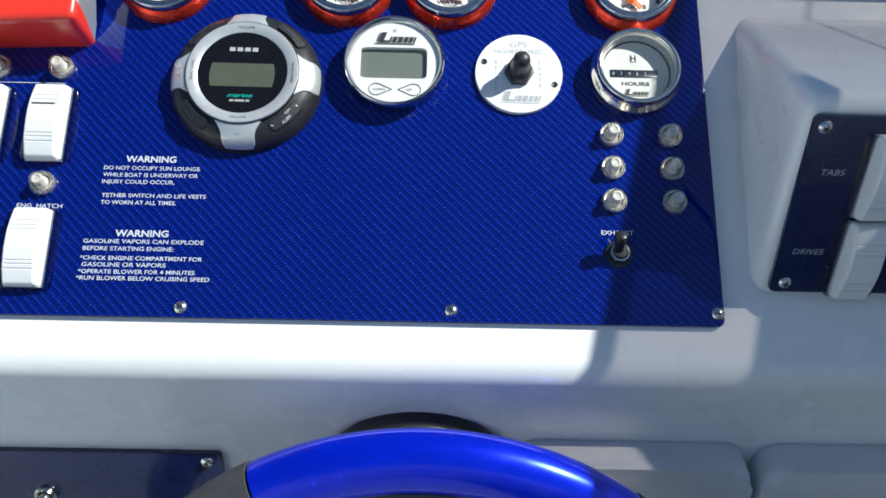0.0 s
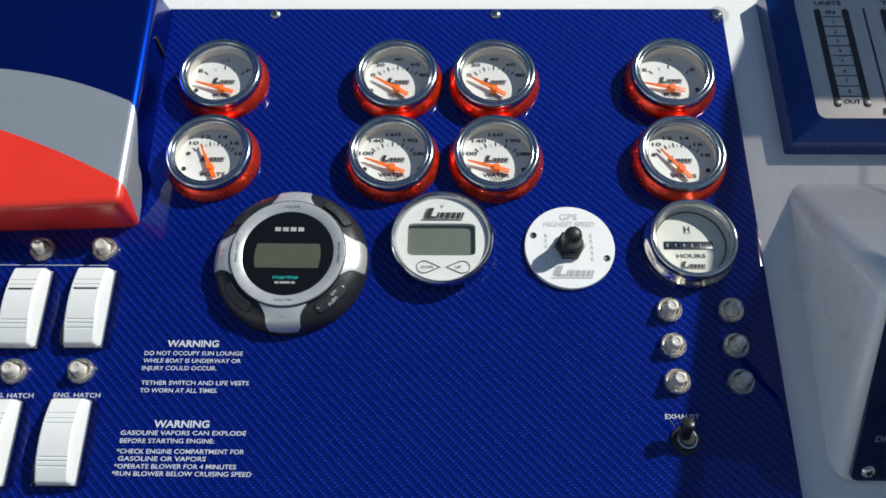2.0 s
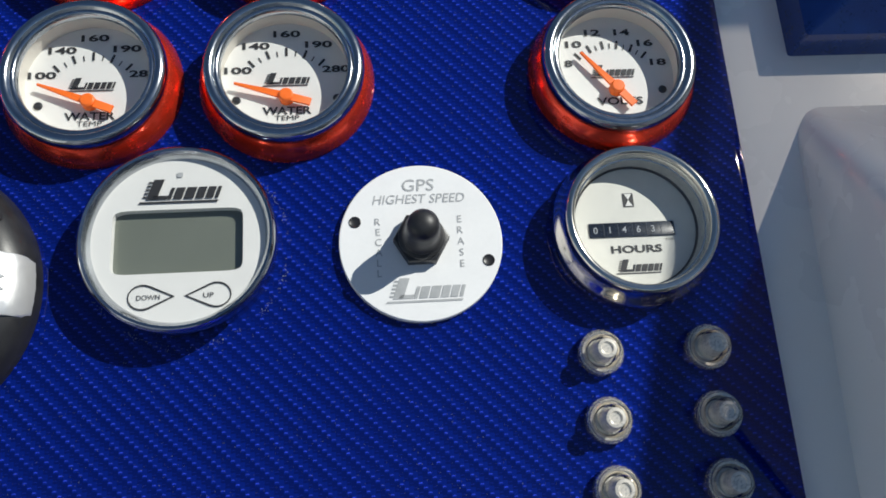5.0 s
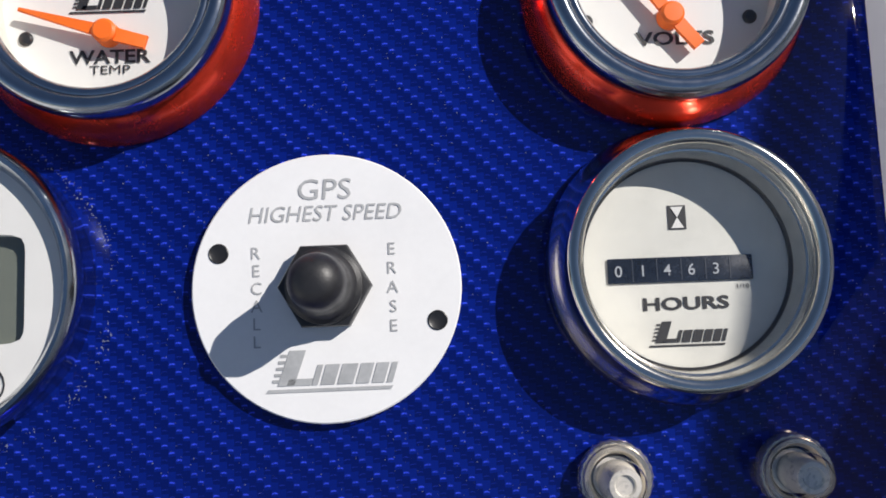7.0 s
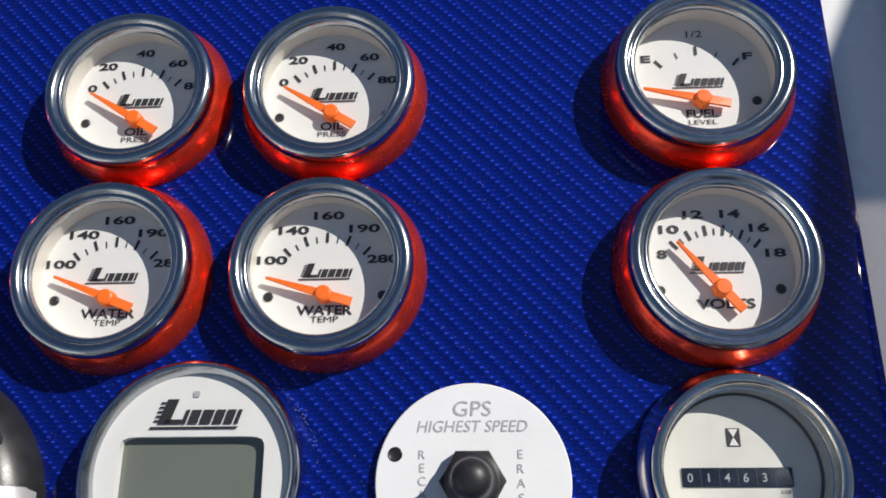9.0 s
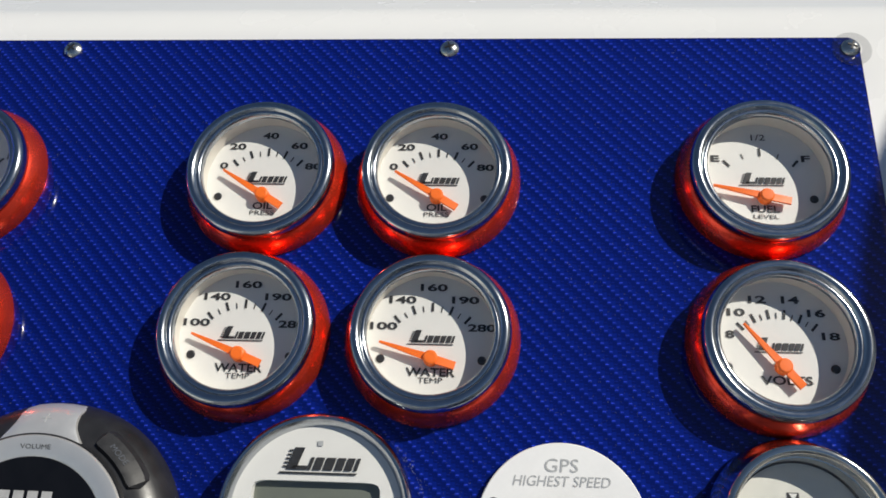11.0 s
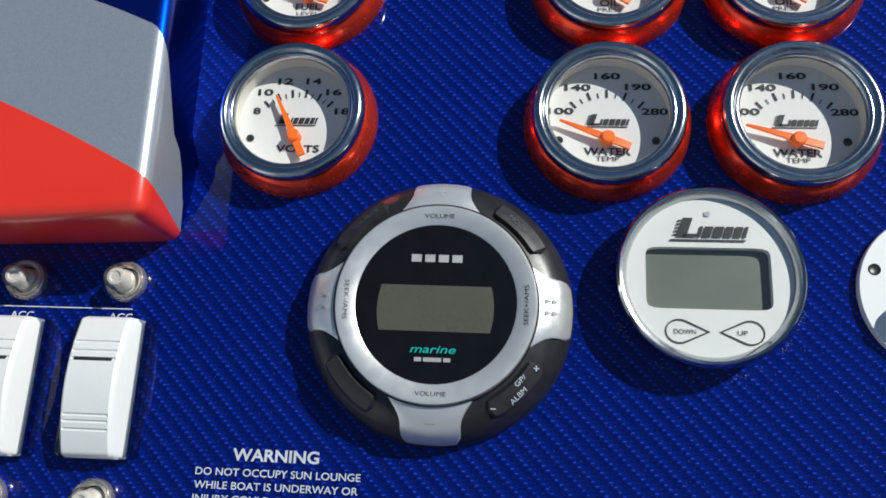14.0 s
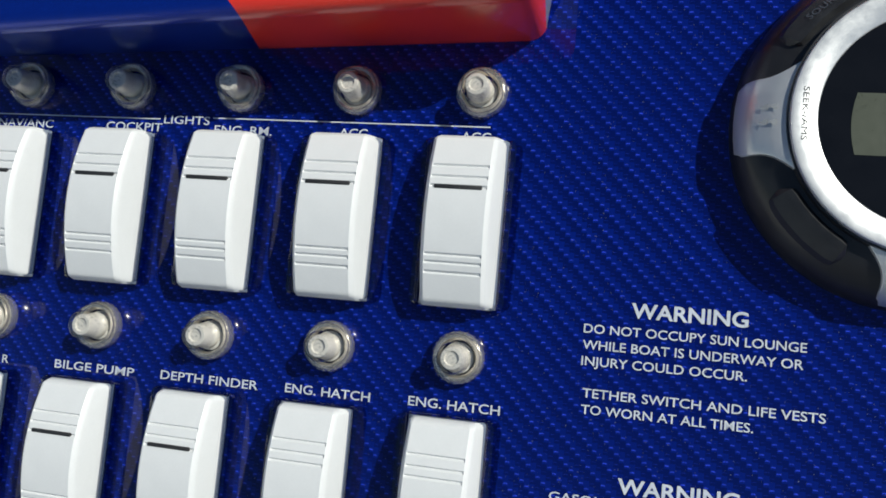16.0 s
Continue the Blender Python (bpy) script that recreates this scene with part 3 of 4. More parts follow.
def windowed_face(R, x0, x1, z0, z1, h, low, n=96):
    """A round face with a rectangular window sunk into it."""
    bm = bmesh.new()
    cx, cz, hx, hz = (x0 + x1) / 2, (z0 + z1) / 2, (x1 - x0) / 2, (z1 - z0) / 2
    out, mid, foot = [], [], []
    for i in range(n):
        a = 2 * math.pi * i / n
        c, q = math.cos(a), math.sin(a)
        k = (abs(c / hx) ** 12 + abs(q / hz) ** 12) ** (-1 / 12)
        out.append(bm.verts.new((R * c, -h, R * q)))
        mid.append(bm.verts.new((cx + k * c, -h, cz + k * q)))
        foot.append(bm.verts.new((cx + k * c, -low, cz + k * q)))
    for a, b in ((out, mid), (mid, foot)):
        for i in range(n):
            bm.faces.new((a[i], a[(i + 1) % n], b[(i + 1) % n], b[i]))
    return bm


def digital_display(x, z):
    g = thing("digital_gauge", "chrome-ringed digital display gauge with white face", "gauge", on_panel(x, z))
    part("bezel", lathe([(.0300, .0), (.0340, .0), (.0342, .0070), (.0350, .0090), (.0352, .0118), (.0348, .0136), (.0338, .0146), (.0328, .0143), (.0316, .0125), (.0308, .0105)], 96), BRUSHED_RING, g, "chrome ring")
    face = part("face", windowed_face(.0312, -.0236, .0228, -.0128, .0112, .0106, .0072), DIAL, g, "white face")
    part("glass", lathe([(0, .0132), (.0322, .0132), (.0322, .0126), (0, .0126)], 64), GLASS, g, "clear lens").visible_shadow = False
    part("screen", prism(rounded(-.0240, .0232, -.0132, .0116, .0013, 4), .0064, .0074), LCD, face, "blank grey-green screen")
    for sx, word in ((-1, "DOWN"), (1, "UP")):
        ox = .0098 + .0006 * sx
        b = part("button", outline_loop([(sx * ox + .0004 + a, b - .0214) for a, b in drop_outline(.0165, .0095, -sx)], .10, .0109), INK, face)
        part("printed_word", lettering(word, sx * (ox + .0006), -.0214, .0019, .0080 if word == "DOWN" else .0036, lift=.0109), INK, b)
    part("emblem", emblem(.0004, .0180, .0300, .0111), INK, face)
    part("sensor", bars([(-.0010, .0010, .0236, .0254, 0)], .0111), GREY_INK, face)
    return g


digital_display(-.0405, -.2015)


# ------------------------------------------------------------ round stereo remote
def surface_h(r):
    """Height of the remote's body at a radius."""
    pts = [(0, .0172), (.0300, .0172), (.0360, .0168), (.0420, .0150), (.0470, .0120), (.0500, .0075), (.0514, .003)]
    for (a, ha), (b, hb) in zip(pts, pts[1:]):
        if r <= b:
            return ha + (hb - ha) * (r - a) / (b - a)
    return .0


def lobe(angle, lift):
    """A silver arm from the ring to the rim, wider at the ring, following the body."""
    bm = bmesh.new()
    rows = []
    for i in range(11):
        r = .0372 + (.0508 - .0372) * i / 10
        t = i / 10
        half = .0112 + .0056 * (1 - min(1, t * 1.6)) ** 2 - .0016 * max(0, (t - .8) / .2) ** 3
        row = []
        for k in range(9):
            w = half * (-1, -.97, -.9, -.5, 0, .5, .9, .97, 1)[k]
            rr = math.sqrt(max(r * r - w * w, 1e-9))
            h = surface_h(min(r, .0509)) + lift - (.0030 if k in (0, 8) else .0003 if k in (1, 7) else 0)
            p = Vector((w, -h, rr))
            row.append(bm.verts.new(Matrix.Rotation(radians(angle), 3, 'Y') @ p))
        rows.append(row)
    for a, b in zip(rows, rows[1:]):
        for k in range(8):
            bm.faces.new((a[k], a[k + 1], b[k + 1], b[k]))
    low = [bm.verts.new((v.co.x, -.0022, v.co.z)) for v in rows[-1]]
    for k in range(8):
        bm.faces.new((rows[-1][k], rows[-1][k + 1], low[k + 1], low[k]))
    return bm


def arc_button(mid, span=34):
    bm = bmesh.new()
    rows = []
    for i in range(15):
        t = i / 14 * 2 - 1
        a = radians(mid + span / 2 * t)
        half = .0040 * math.sqrt(max(0.0, 1 - max(0, abs(t) - .72) ** 2 / .28 ** 2)) + .0002
        row = []
        for k in range(7):
            s = k / 3 - 1
            r = .0436 + half * s
            h = surface_h(r) + (.0012 if abs(s) < .9 and abs(t) < .97 else -.0006)
            row.append(bm.verts.new((r * math.cos(a), -h, r * math.sin(a))))
        rows.append(row)
    for a, b in zip(rows, rows[1:]):
        for k in range(6):
            bm.faces.new((a[k], a[k + 1], b[k + 1], b[k]))
    return bm


def lift_to_body(me, extra):
    for v in me.vertices:
        v.co.y = -(surface_h(math.hypot(v.co.x, v.co.z)) + extra)
    return me


def lift_to_ring(me):
    for v in me.vertices:
        v.co.y = -(.0177 + (math.hypot(v.co.x, v.co.z) - .0303) * .0013 / .0061 + .00012)
    return me


def stereo_remote(x, z):
    g = thing("stereo_remote", "round black and silver marine stereo remote control with blank display", "remote control", on_panel(x, z, 0, .4) @ Matrix.Scale(1.02, 4))
    body = part("body", lathe([(0, .0165), (.0300, .0165), (.0345, .0164), (.0360, .0160), (.0420, .0146), (.0470, .0117), (.0500, .0074), (.0514, .003), (.0514, 0), (0, 0)], 96), BLACK, g, "black plastic body")
    for i in range(4):
        part("key_arm", lobe(90 * i, .0011), SILVER, g, "silver rocking key")
    part("ring", lathe([(.0294, .0166), (.0298, .0174), (.0303, .0177), (.0364, .0190), (.0371, .0189), (.0375, .0182), (.0376, .0160)], 96), SILVER, g, "silver ring, dished inwards")
    part("groove", lathe([(.0374, .0150), (.0376, .0180), (.0381, .0180), (.0383, .0150)], 96), BLACK, g, "dark groove round the ring")
    face = part("face", lathe([(0, .0176), (.0299, .0176), (.0299, .0160), (0, .0160)], 72), SHINY_BLACK, g, "gloss black display window")
    scr = []
    for i in range(13):
        t = i / 12 * 2 - 1
        scr.append((.0216 - .0012 * (t * t), .0086 * t))
    part("screen", prism([(a, b - .0022) for a, b in scr] + [(-a, b - .0022) for a, b in scr[::-1]], .0172, .0178), LCD_DARK, face, "blank olive screen")
    part("maker_mark", bars([(-.0098 + i * .0051, -.0060 + i * .0051, .0153, .0182, 0) for i in range(4)], .0179), DULL_MARK, face)
    part("printed_word", lettering("marine", 0, -.0172, .0030, .0168, lift=.0179, shear=.25, bold=.01), TEAL_INK, face)
    part("model_mark", bars([(-.0066, -.0040, -.0219, -.0204, 0), (-.0033, .0033, -.0219, -.0204, 0), (.0040, .0066, -.0219, -.0204, 0)], .0179), DULL_MARK, face)
    ring_print = (("VOLUME", 0, .0333, 0, .0112), ("VOLUME", 0, -.0333, 0, .0112), ("SEEK-/AMS", -.0333, 0, -90, .0150), ("SEEK+/AMS", .0333, 0, 90, .0150))
    for word, dx, dz, turn, w in ring_print:
        part("printed_word", lift_to_ring(lettering(word, dx, dz, .0017, w, turn=turn)), INK, g)
    for word, a, turn, w in (("SOURCE", 132, 42, .0125), ("MODE", 47, -43, .0090), ("GP/", -40.5, 47, .0048), ("ALBM", -46, 47, .0074)):
        r = .0436 if len(word) != 4 or word == "MODE" else .0450
        r = .0418 if word == "GP/" else r
        dx, dz = polar(r, a)
        b = part("printed_word", lift_to_body(lettering(word, dx, dz, .0019, w, turn=turn), .0016), PALE_INK if word in ("GP/", "ALBM") else FAINT_INK, g)
    for a in (135, 45, -45, -135):
        part("button", arc_button(a), RUBBER, g, "black rubber button")
    dx, dz = polar(.0437, -31)
    part("plus_mark", lift_to_body(to_mesh("plus", bars([(dx - .0010, dx + .0010, dz - .00018, dz + .00018, 0), (dx - .00018, dx + .00018, dz - .0010, dz + .0010, 0)])), .0016), PALE_INK, g)
    dx, dz = polar(.0437, -59)
    part("minus_mark", lift_to_body(to_mesh("minus", bars([(dx - .001, dx + .001, dz - .0002, dz + .0002, 0)])), .0016), PALE_INK, g)
    part("plus_mark", lift_to_body(to_mesh("plus", bars([(-.0019, .0019, .0438, .0442, 0), (-.0002, .0002, .0421, .0459, 0)])), .0013), GREY_INK, g)
    part("minus_mark", lift_to_body(to_mesh("minus", bars([(-.0018, .0018, -.0440, -.0436, 0)])), .0013), GREY_INK, g)
    for sx in (-1, 1):
        tri = bmesh.new()
        for i in range(2):
            for s in (1, -1):
                x0 = sx * (.0405 + .0024 * i)
                tri.faces.new([tri.verts.new((p, 0, q)) for p, q in ((x0, s * .0022 - .0009), (x0, s * .0022 + .0009), (x0 + sx * .0021, s * .0022))])
        part("seek_mark", lift_to_body(to_mesh("seek_mark", tri), .0017), GREY_INK, g)
    return g


stereo_remote(-.1430, -.2160)


# ------------------------------------------------------------ small indicator lamps
def knurled():
    bm = lathe([(.0056, .0030), (.0064, .0046), (.0074, .0048), (.0077, .0040), (.0082, .0040), (.0085, .0034), (.0085, .0006), (.0082, 0), (.0056, 0)], 48)
    for v in bm.verts:
        r = math.hypot(v.co.x, v.co.z)
        if r > .0081:
            a = round(math.atan2(v.co.z, v.co.x) / (2 * math.pi / 48))
            v.co.x *= 1 - .03 * (a % 2)
            v.co.z *= 1 - .03 * (a % 2)
    return bm


def lamp(x, z, lean=0.0, on=""):
    g = thing("indicator_lamp", "small clear-lensed indicator lamp on the blue panel" + on, "indicator lamp", on_panel(x, z, 0, lean), "indicator lamps")
    part("collar", cached("lamp_collar", knurled), COLLAR, g, "knurled clear collar")
    part("dome", cached("lamp_dome", lambda: lathe([(.0080, .0038), (.0076, .0060), (.0066, .0078), (.0052, .0086), (.0049, .0115), (.0044, .0128), (.0030, .0134), (0, .0135)], 40)), CLEAR_LENS, g, "clear lens dome").visible_shadow = False
    part("core", cached("lamp_core", lambda: lathe([(.0052, .0006), (.0050, .0022), (.0036, .0026), (.0044, .0032), (.0043, .0062), (.0038, .0070), (.0038, .0112), (.0034, .0120), (.0024, .0121), (.0020, .0114), (0, .0113)], 28)), BULB, g, "pale metal lamp core")


CLEAR_LENS = clear("lens_plastic", (0.90, 0.88, 0.85), 2.2, 0.03)
for cx in (.1105, .1510):
    for cz in (-.2495, -.2740, -.2980):
        lamp(cx, cz, random.uniform(-40, 40))
for i in range(7):
    lamp(-.2730 - .0431 * i, -.2072 - .0003 * i, 20 * i)
    lamp(-.2730 - .0437 * i, -.2936 - .0005 * i, 33 * i)


# ------------------------------------------------------------ rocker switches
def rocker_face(s):
    """Height of the rocker along its length, s from -1 (foot) to 1 (head)."""
    return .0092 + .0062 * (1 - abs(s) ** 2.0) + .0004 * s


def rocker_bm(w=.0254, h=.0558):
    bm = bmesh.new()
    n = 90
    across = (-1, -.98, -.93, -.86, -.84, -.3, .3, .84, .86, .93, .98, 1)
    m = len(across) - 1
    grooves = (.60, .47, .35, -.42, -.51, -.62)
    top = []
    for i in range(n + 1):
        s = i / n * 2 - 1
        hh = rocker_face(s)
        cut = .0007 if any(abs(s - g) < .013 for g in grooves) else 0
        if abs(s) > .93:
            hh -= .0022 * ((abs(s) - .93) / .07) ** 2
        row = []
        for k in range(m + 1):
            q = across[k]
            inset = .0007 * max(0, (abs(s) - .94) / .06) ** 2
            xx = q * (w / 2 - .0020 - inset)
            drop = .0019 * max(0, (abs(q) - .86) / .14) ** 1.6 + (cut if abs(q) < .85 else 0)
            row.append(bm.verts.new((xx, -(hh - drop), s * h / 2)))
        top.append(row)
    for a, b in zip(top, top[1:]):
        for k in range(m):
            bm.faces.new((a[k], a[k + 1], b[k + 1], b[k]))
    rim = [r[0] for r in top] + top[-1][1:] + [r[-1] for r in top[::-1]][1:] + top[0][::-1][1:-1]
    foot = [bm.verts.new((math.copysign(w / 2, v.co.x) if abs(v.co.x) > w / 2 - .004 else v.co.x * 1.12, -.0015, v.co.z * .99)) for v in rim]
    for i in range(len(rim)):
        j = (i + 1) % len(rim)
        bm.faces.new((rim[i], rim[j], foot[j], foot[i]))
    return bm


def rocker_bezel():
    """A clear frame round the rocker, sloping out to the panel."""
    bm = bmesh.new()
    loops = []
    for gap, h, r in ((.0000, .0010, .0012), (.0000, .0042, .0012), (.0008, .0048, .0018), (.0022, .0043, .0024), (.0032, .0014, .0028), (.0034, .0000, .0028)):
        loops.append([bm.verts.new((x, -h, z)) for x, z in rounded(-.0130 - gap, .0130 + gap * 1.2, -.0266 - gap * .25, .0266 + gap * .25, r, 4)])
    for a, b in zip(loops, loops[1:]):
        n = len(a)
        for i in range(n):
            bm.faces.new((a[i], a[(i + 1) % n], b[(i + 1) % n], b[i]))
    return bm


def rocker_switch(at, slot=True, tall=.0550, group="rocker switches", label="white rocker switch with ribbed ends on the blue panel"):
    g = thing("rocker_switch", label, "switch", at, group)
    part("bezel", cached("rocker_bezel", rocker_bezel), CLEAR_BEZEL, g, "clear smoked bezel")
    r = part("rocker", cached("rocker" + str(tall), lambda: rocker_bm(h=tall)), ROCKER, g, "white rocker")
    if slot:
        hs = rocker_face(.35)
        part("window", cached("rocker_window", lambda: box(-.0076, .0076, -hs - .0003, -hs + .002, .0089, .0102, .0002)), INK, r, "black lamp window")
    return g


CLEAR_BEZEL = clear("smoked_bezel", (0.52, 0.56, 0.64), 1.6, 0.06)
for i in range(6):
    rocker_switch(on_panel(-.2752 - .0431 * i, -.2505 - .0006 * i))
    rocker_switch(on_panel(-.2748 - .0444 * i, -.3393 - .0007 * i), slot=i > 1, tall=.0530, label="white rocker switch with ribbed ends" + ("" if i > 1 else ", without lamp window"))


# ------------------------------------------------------------ exhaust toggle
tog = thing("toggle_switch", "black toggle switch with thin chrome ring, lever up", "switch", on_panel(.1120, -.3350))
part("washer", lathe([(.0040, .0), (.0092, 0), (.0092, .0014), (.0086, .0018), (.0050, .0018)], 40), BLACK, tog)
part("nut", lathe([(.0040, .0016), (.0072, .0016), (.0072, .0042), (.0064, .0050), (.0046, .0052)], 6), BLACK, tog, "black nut")
part("collar_ring", lathe([(.0052, .0050), (.0062, .0052), (.0062, .0058), (.0052, .0060)], 32), CHROME, tog, "thin chrome ring")
part("neck", lathe([(.0050, .0016), (.0050, .0075), (.0042, .0086), (0, .0088)], 24), BLACK, tog)
part("lever", lathe([(.0030, .0), (.0032, .006), (.0042, .0120), (.0045, .0145), (.0038, .0164), (.0022, .0172), (0, .0174)], 28), BLACK, tog, "black lever", pose(-.001, -.005, 0, -26, 0, -6))


# ------------------------------------------------------------ painted moulded cover
def cover_bm():
    bm = bmesh.new()
    F = [(-.66, -.0380, -.2150), (-.2526, -.0380, -.1892), (-.2563, -.0380, -.0075), (-.66, -.0380, -.002)]
    B = [(-.66, .000, -.2045), (-.2535, .000, -.1886), (-.2575, .000, .0060), (-.66, .000, .012)]
    f = [bm.verts.new(p) for p in F]
    b = [bm.verts.new(p) for p in B]
    bm.faces.new(f), bm.faces.new(b[::-1])
    for i in range(4):
        bm.faces.new((f[i], b[i], b[(i + 1) % 4], f[(i + 1) % 4]))
    eds = [bm.edges.get((f[i], f[(i + 1) % 4])) for i in range(3)] + [bm.edges.get((f[1], b[1])), bm.edges.get((f[2], b[2]))]
    bmesh.ops.bevel(bm, geom=eds, offset=.0058, segments=6, profile=.5, affect='EDGES')
    # the foot of the end wall flares out low down
    for z in (-.172, -.1545, -.1400):
        bmesh.ops.bisect_plane(bm, geom=bm.verts[:] + bm.edges[:] + bm.faces[:], plane_co=(0, 0, z), plane_no=(0, 0, 1))
    for v in bm.verts:
        if v.co.y > -.002 and v.co.x > -.27 and -.1735 < v.co.z < -.150:
            v.co.x += .0040 if v.co.z > -.160 else .0022
    return bm


cover = thing("instrument_cover", "moulded cover painted blue, silver and red, on the panel", "cover", PANEL_AT)
part("shell", cover_bm(), COVER, cover)
part("slot", box(-.2600, -.2545, -.0270, -.0040, -.0460, -.0425, .0008), BLACK, cover, "dark side slot")


# ------------------------------------------------------------ position indicator
def indicator_box():
    g = thing("position_indicator", "blue-framed drive and tab position indicator with brushed plate", "indicator", DASH @ pose(0, .0042, 0))
    x0, x1, z0, z1 = .2087, .4067, -.1257, .0156
    bm = bmesh.new()
    lv = [(x0, x1, z0, z1, 0), (x0 + .001, x1 - .001, z0 + .001, z1 - .001, .015), (x0 + .0175, x1 - .0175, z0 + .0145, z1 - .0145, .0255), (x0 + .0185, x1 - .0185, z0 + .0155, z1 - .0155, .0235)]
    loops = [[bm.verts.new((x, -h, z)) for x, z in rounded(a, b, c, d, .0015 if i < 2 else .006, 4)] for i, (a, b, c, d, h) in enumerate(lv)]
    for a, b in zip(loops, loops[1:]):
        n = len(a)
        for i in range(n):
            bm.faces.new((a[i], a[(i + 1) % n], b[(i + 1) % n], b[i]))
    part("frame", bm, BLUE_FRAME, g, "metallic blue frame")
    p = part("plate", prism(rounded(x0 + .0180, x1 - .0180, z0 + .0150, z1 - .0150, .006, 4), .0215, .0242), PLATE, g, "brushed silver plate")
    for k, (title, up, down) in enumerate((("UNITS", "IN", "OUT"), ("TABS", "UP", "DN"))):
        ox = .0500 * k + .0034
        part("printed_word", lettering(title, .2485 + ox, -.0062, .0040, .0200, lift=.0245, bold=.02), INK, p)
        part("printed_word", lettering(up, .2490 + ox, -.0150, .0034, .0070, lift=.0245, bold=.015), INK, p)
        part("printed_word", lettering(down, .2498 + ox, -.0962, .0036, .0120, lift=.0245, bold=.015), INK, p)
        for i in range(9):
            zz = -.0150 - .00903 * (i + 1)
            if i < 8:
                part("numeral", lettering(str(i + 1), .2495 + ox, zz, .0032, lift=.0245, bold=.015), INK, p)
            part("scale_line", bars([(.2420 + ox, .2575 + ox, zz + .0042, zz + .0049, 0)], .0245), INK, p)
        for sx in (.2391, .2602):
            part("slot", prism(rounded(sx + ox - .0024, sx + ox + .0024, -.1010, -.0120, .0023, 4), .0236, .0246), BLACK, p, "dark guide slot")
            part("pointer", lathe([(0, .0262), (.0016, .0258), (.0019, .0245)], 16), PLATE, p, "", pose(sx + ox, 0, -.0975))
        part("divider", bars([(.2738 + ox, .2752 + ox, -.0985, -.0115, 0)], .0245), INK, p)
    part("maker_mark", bars([(.2730, .2770, -.1068, -.1020, .001), (.2780, .2930, -.1068, -.1036, .001), (.2730, .2930, -.1080, -.1074, 0)], .0245), INK, p)


indicator_box()

# ------------------------------------------------------------ switch plate on the pod's front
pod_plate = thing("switch_plate", "dark blue switch plate with screws on the white pod", "switch plate", pose(0.208, -.2735, 0.771, -2, 0, 0))
part("plate", prism(rounded(0, .30, 0, .1225, .004), 0, .003, .0006), NAVY, pod_plate)
for sx, sz in ((.0075, .1150), (.0095, .0070), (.2900, .1150), (.2900, .0070)):
    pan_screw(pod_plate, 0, 0, 0, .0042, pose(sx, -.003, sz, 0, 20, 0))
part("printed_text", lettering("TABS", .0195, .0865, .0042, .0145, lift=.0033, bold=.004, shear=.15), GREY_INK, pod_plate)
part("printed_text", lettering("DRIVES", .0185, .0310, .0042, .0195, lift=.0033, bold=.004, shear=.15), GREY_INK, pod_plate)
part("printed_text", lettering("BO", .0610, .1155, .0042, .0080, lift=.0033, bold=.004, shear=.15), GREY_INK, pod_plate)
for ox in (.0495, .0945, .1395):
    for oz in (.0275, .0850):
        rocker_switch(pod_plate.matrix_basis @ pose(ox, -.003, oz), slot=False, tall=.0550, group="rocker switches on the pod", label="white rocker switch on the dark blue pod plate")


# ------------------------------------------------------------ below the ledge
def lower_plate():
    g = thing("lower_panel", "dark blue panel under the ledge with steel screws", "panel", pose(-.158, ledge.y + .0145, .642))
    part("plate", prism(rounded(-.36, 0, -.20, 0, .004), 0, .004, .0006), NAVY, g)
    for sx in (-.010, -.170, -.350):
        pan_screw(g, 0, 0, 0, .0048, pose(sx, -.004, -.0085, 0, 30, 0))
    k = part("knob", cached("knurl", knurled), CHROME, g, "knurled chrome nut", pose(-.131, -.004, -.043))
    part("stem", lathe([(.0040, .003), (.0040, .012), (.0030, .0135), (0, .0138)], 24), STEEL, k)


lower_plate()


def wheel(center, tilt):
    """Steering wheel: candy-blue segments and grey grips on one rim, with three spokes and a boss."""
    g = thing("steering_wheel", "sport steering wheel with glossy blue rim and dark grey grips", "steering wheel", pose(*center, tilt, 0, 0))
    R = .210

    def arc(a0, a1, r, flat=1.0, n=48):
        bm = bmesh.new()
        rows = []
        for i in range(n + 1):
            a = radians(a0 + (a1 - a0) * i / n)
            row = []
            for k in range(20):
                q = 2 * math.pi * k / 20
                rr = R + r * math.cos(q) * 1.15
                row.append(bm.verts.new((rr * math.cos(a), -r * flat * math.sin(q), rr * math.sin(a))))
            rows.append(row)
        for p, q in zip(rows, rows[1:]):
            for k in range(20):
                bm.faces.new((p[k], q[k], q[(k + 1) % 20], p[(k + 1) % 20]))
        bm.faces.new(rows[0]), bm.faces.new(rows[-1][::-1])
        return bm

    for a0, a1 in ((54, 117), (236, 304)):
        part("rim_segment", arc(a0, a1, .0180), CANDY, g, "candy blue gloss rim segment")
    for a0, a1 in ((117.5, 235.5), (-55.5, 53.5)):
        part("grip", arc(a0, a1, .0186), LEATHER, g, "dark grey grip")
    for a in (0, 180, 270):
        part("spoke", prism([(math.cos(radians(a)) * p - math.sin(radians(a)) * q, math.sin(radians(a)) * p + math.cos(radians(a)) * q) for p, q in ((.03, -.014), (.198, -.010), (.198, .010), (.03, .014))], -.03, -.024, .001), STEEL, g, "brushed spoke")
    part("boss", lathe([(0, -.012), (.030, -.014), (.042, -.022), (.046, -.034), (.040, -.040), (0, -.042)], 48), BLACK, g, "black centre boss")
    part("shaft", lathe([(.022, -.04), (.022, -.14), (0, -.14)], 32), BLACK, g)


wheel((-.016, -.415, .499), -14)

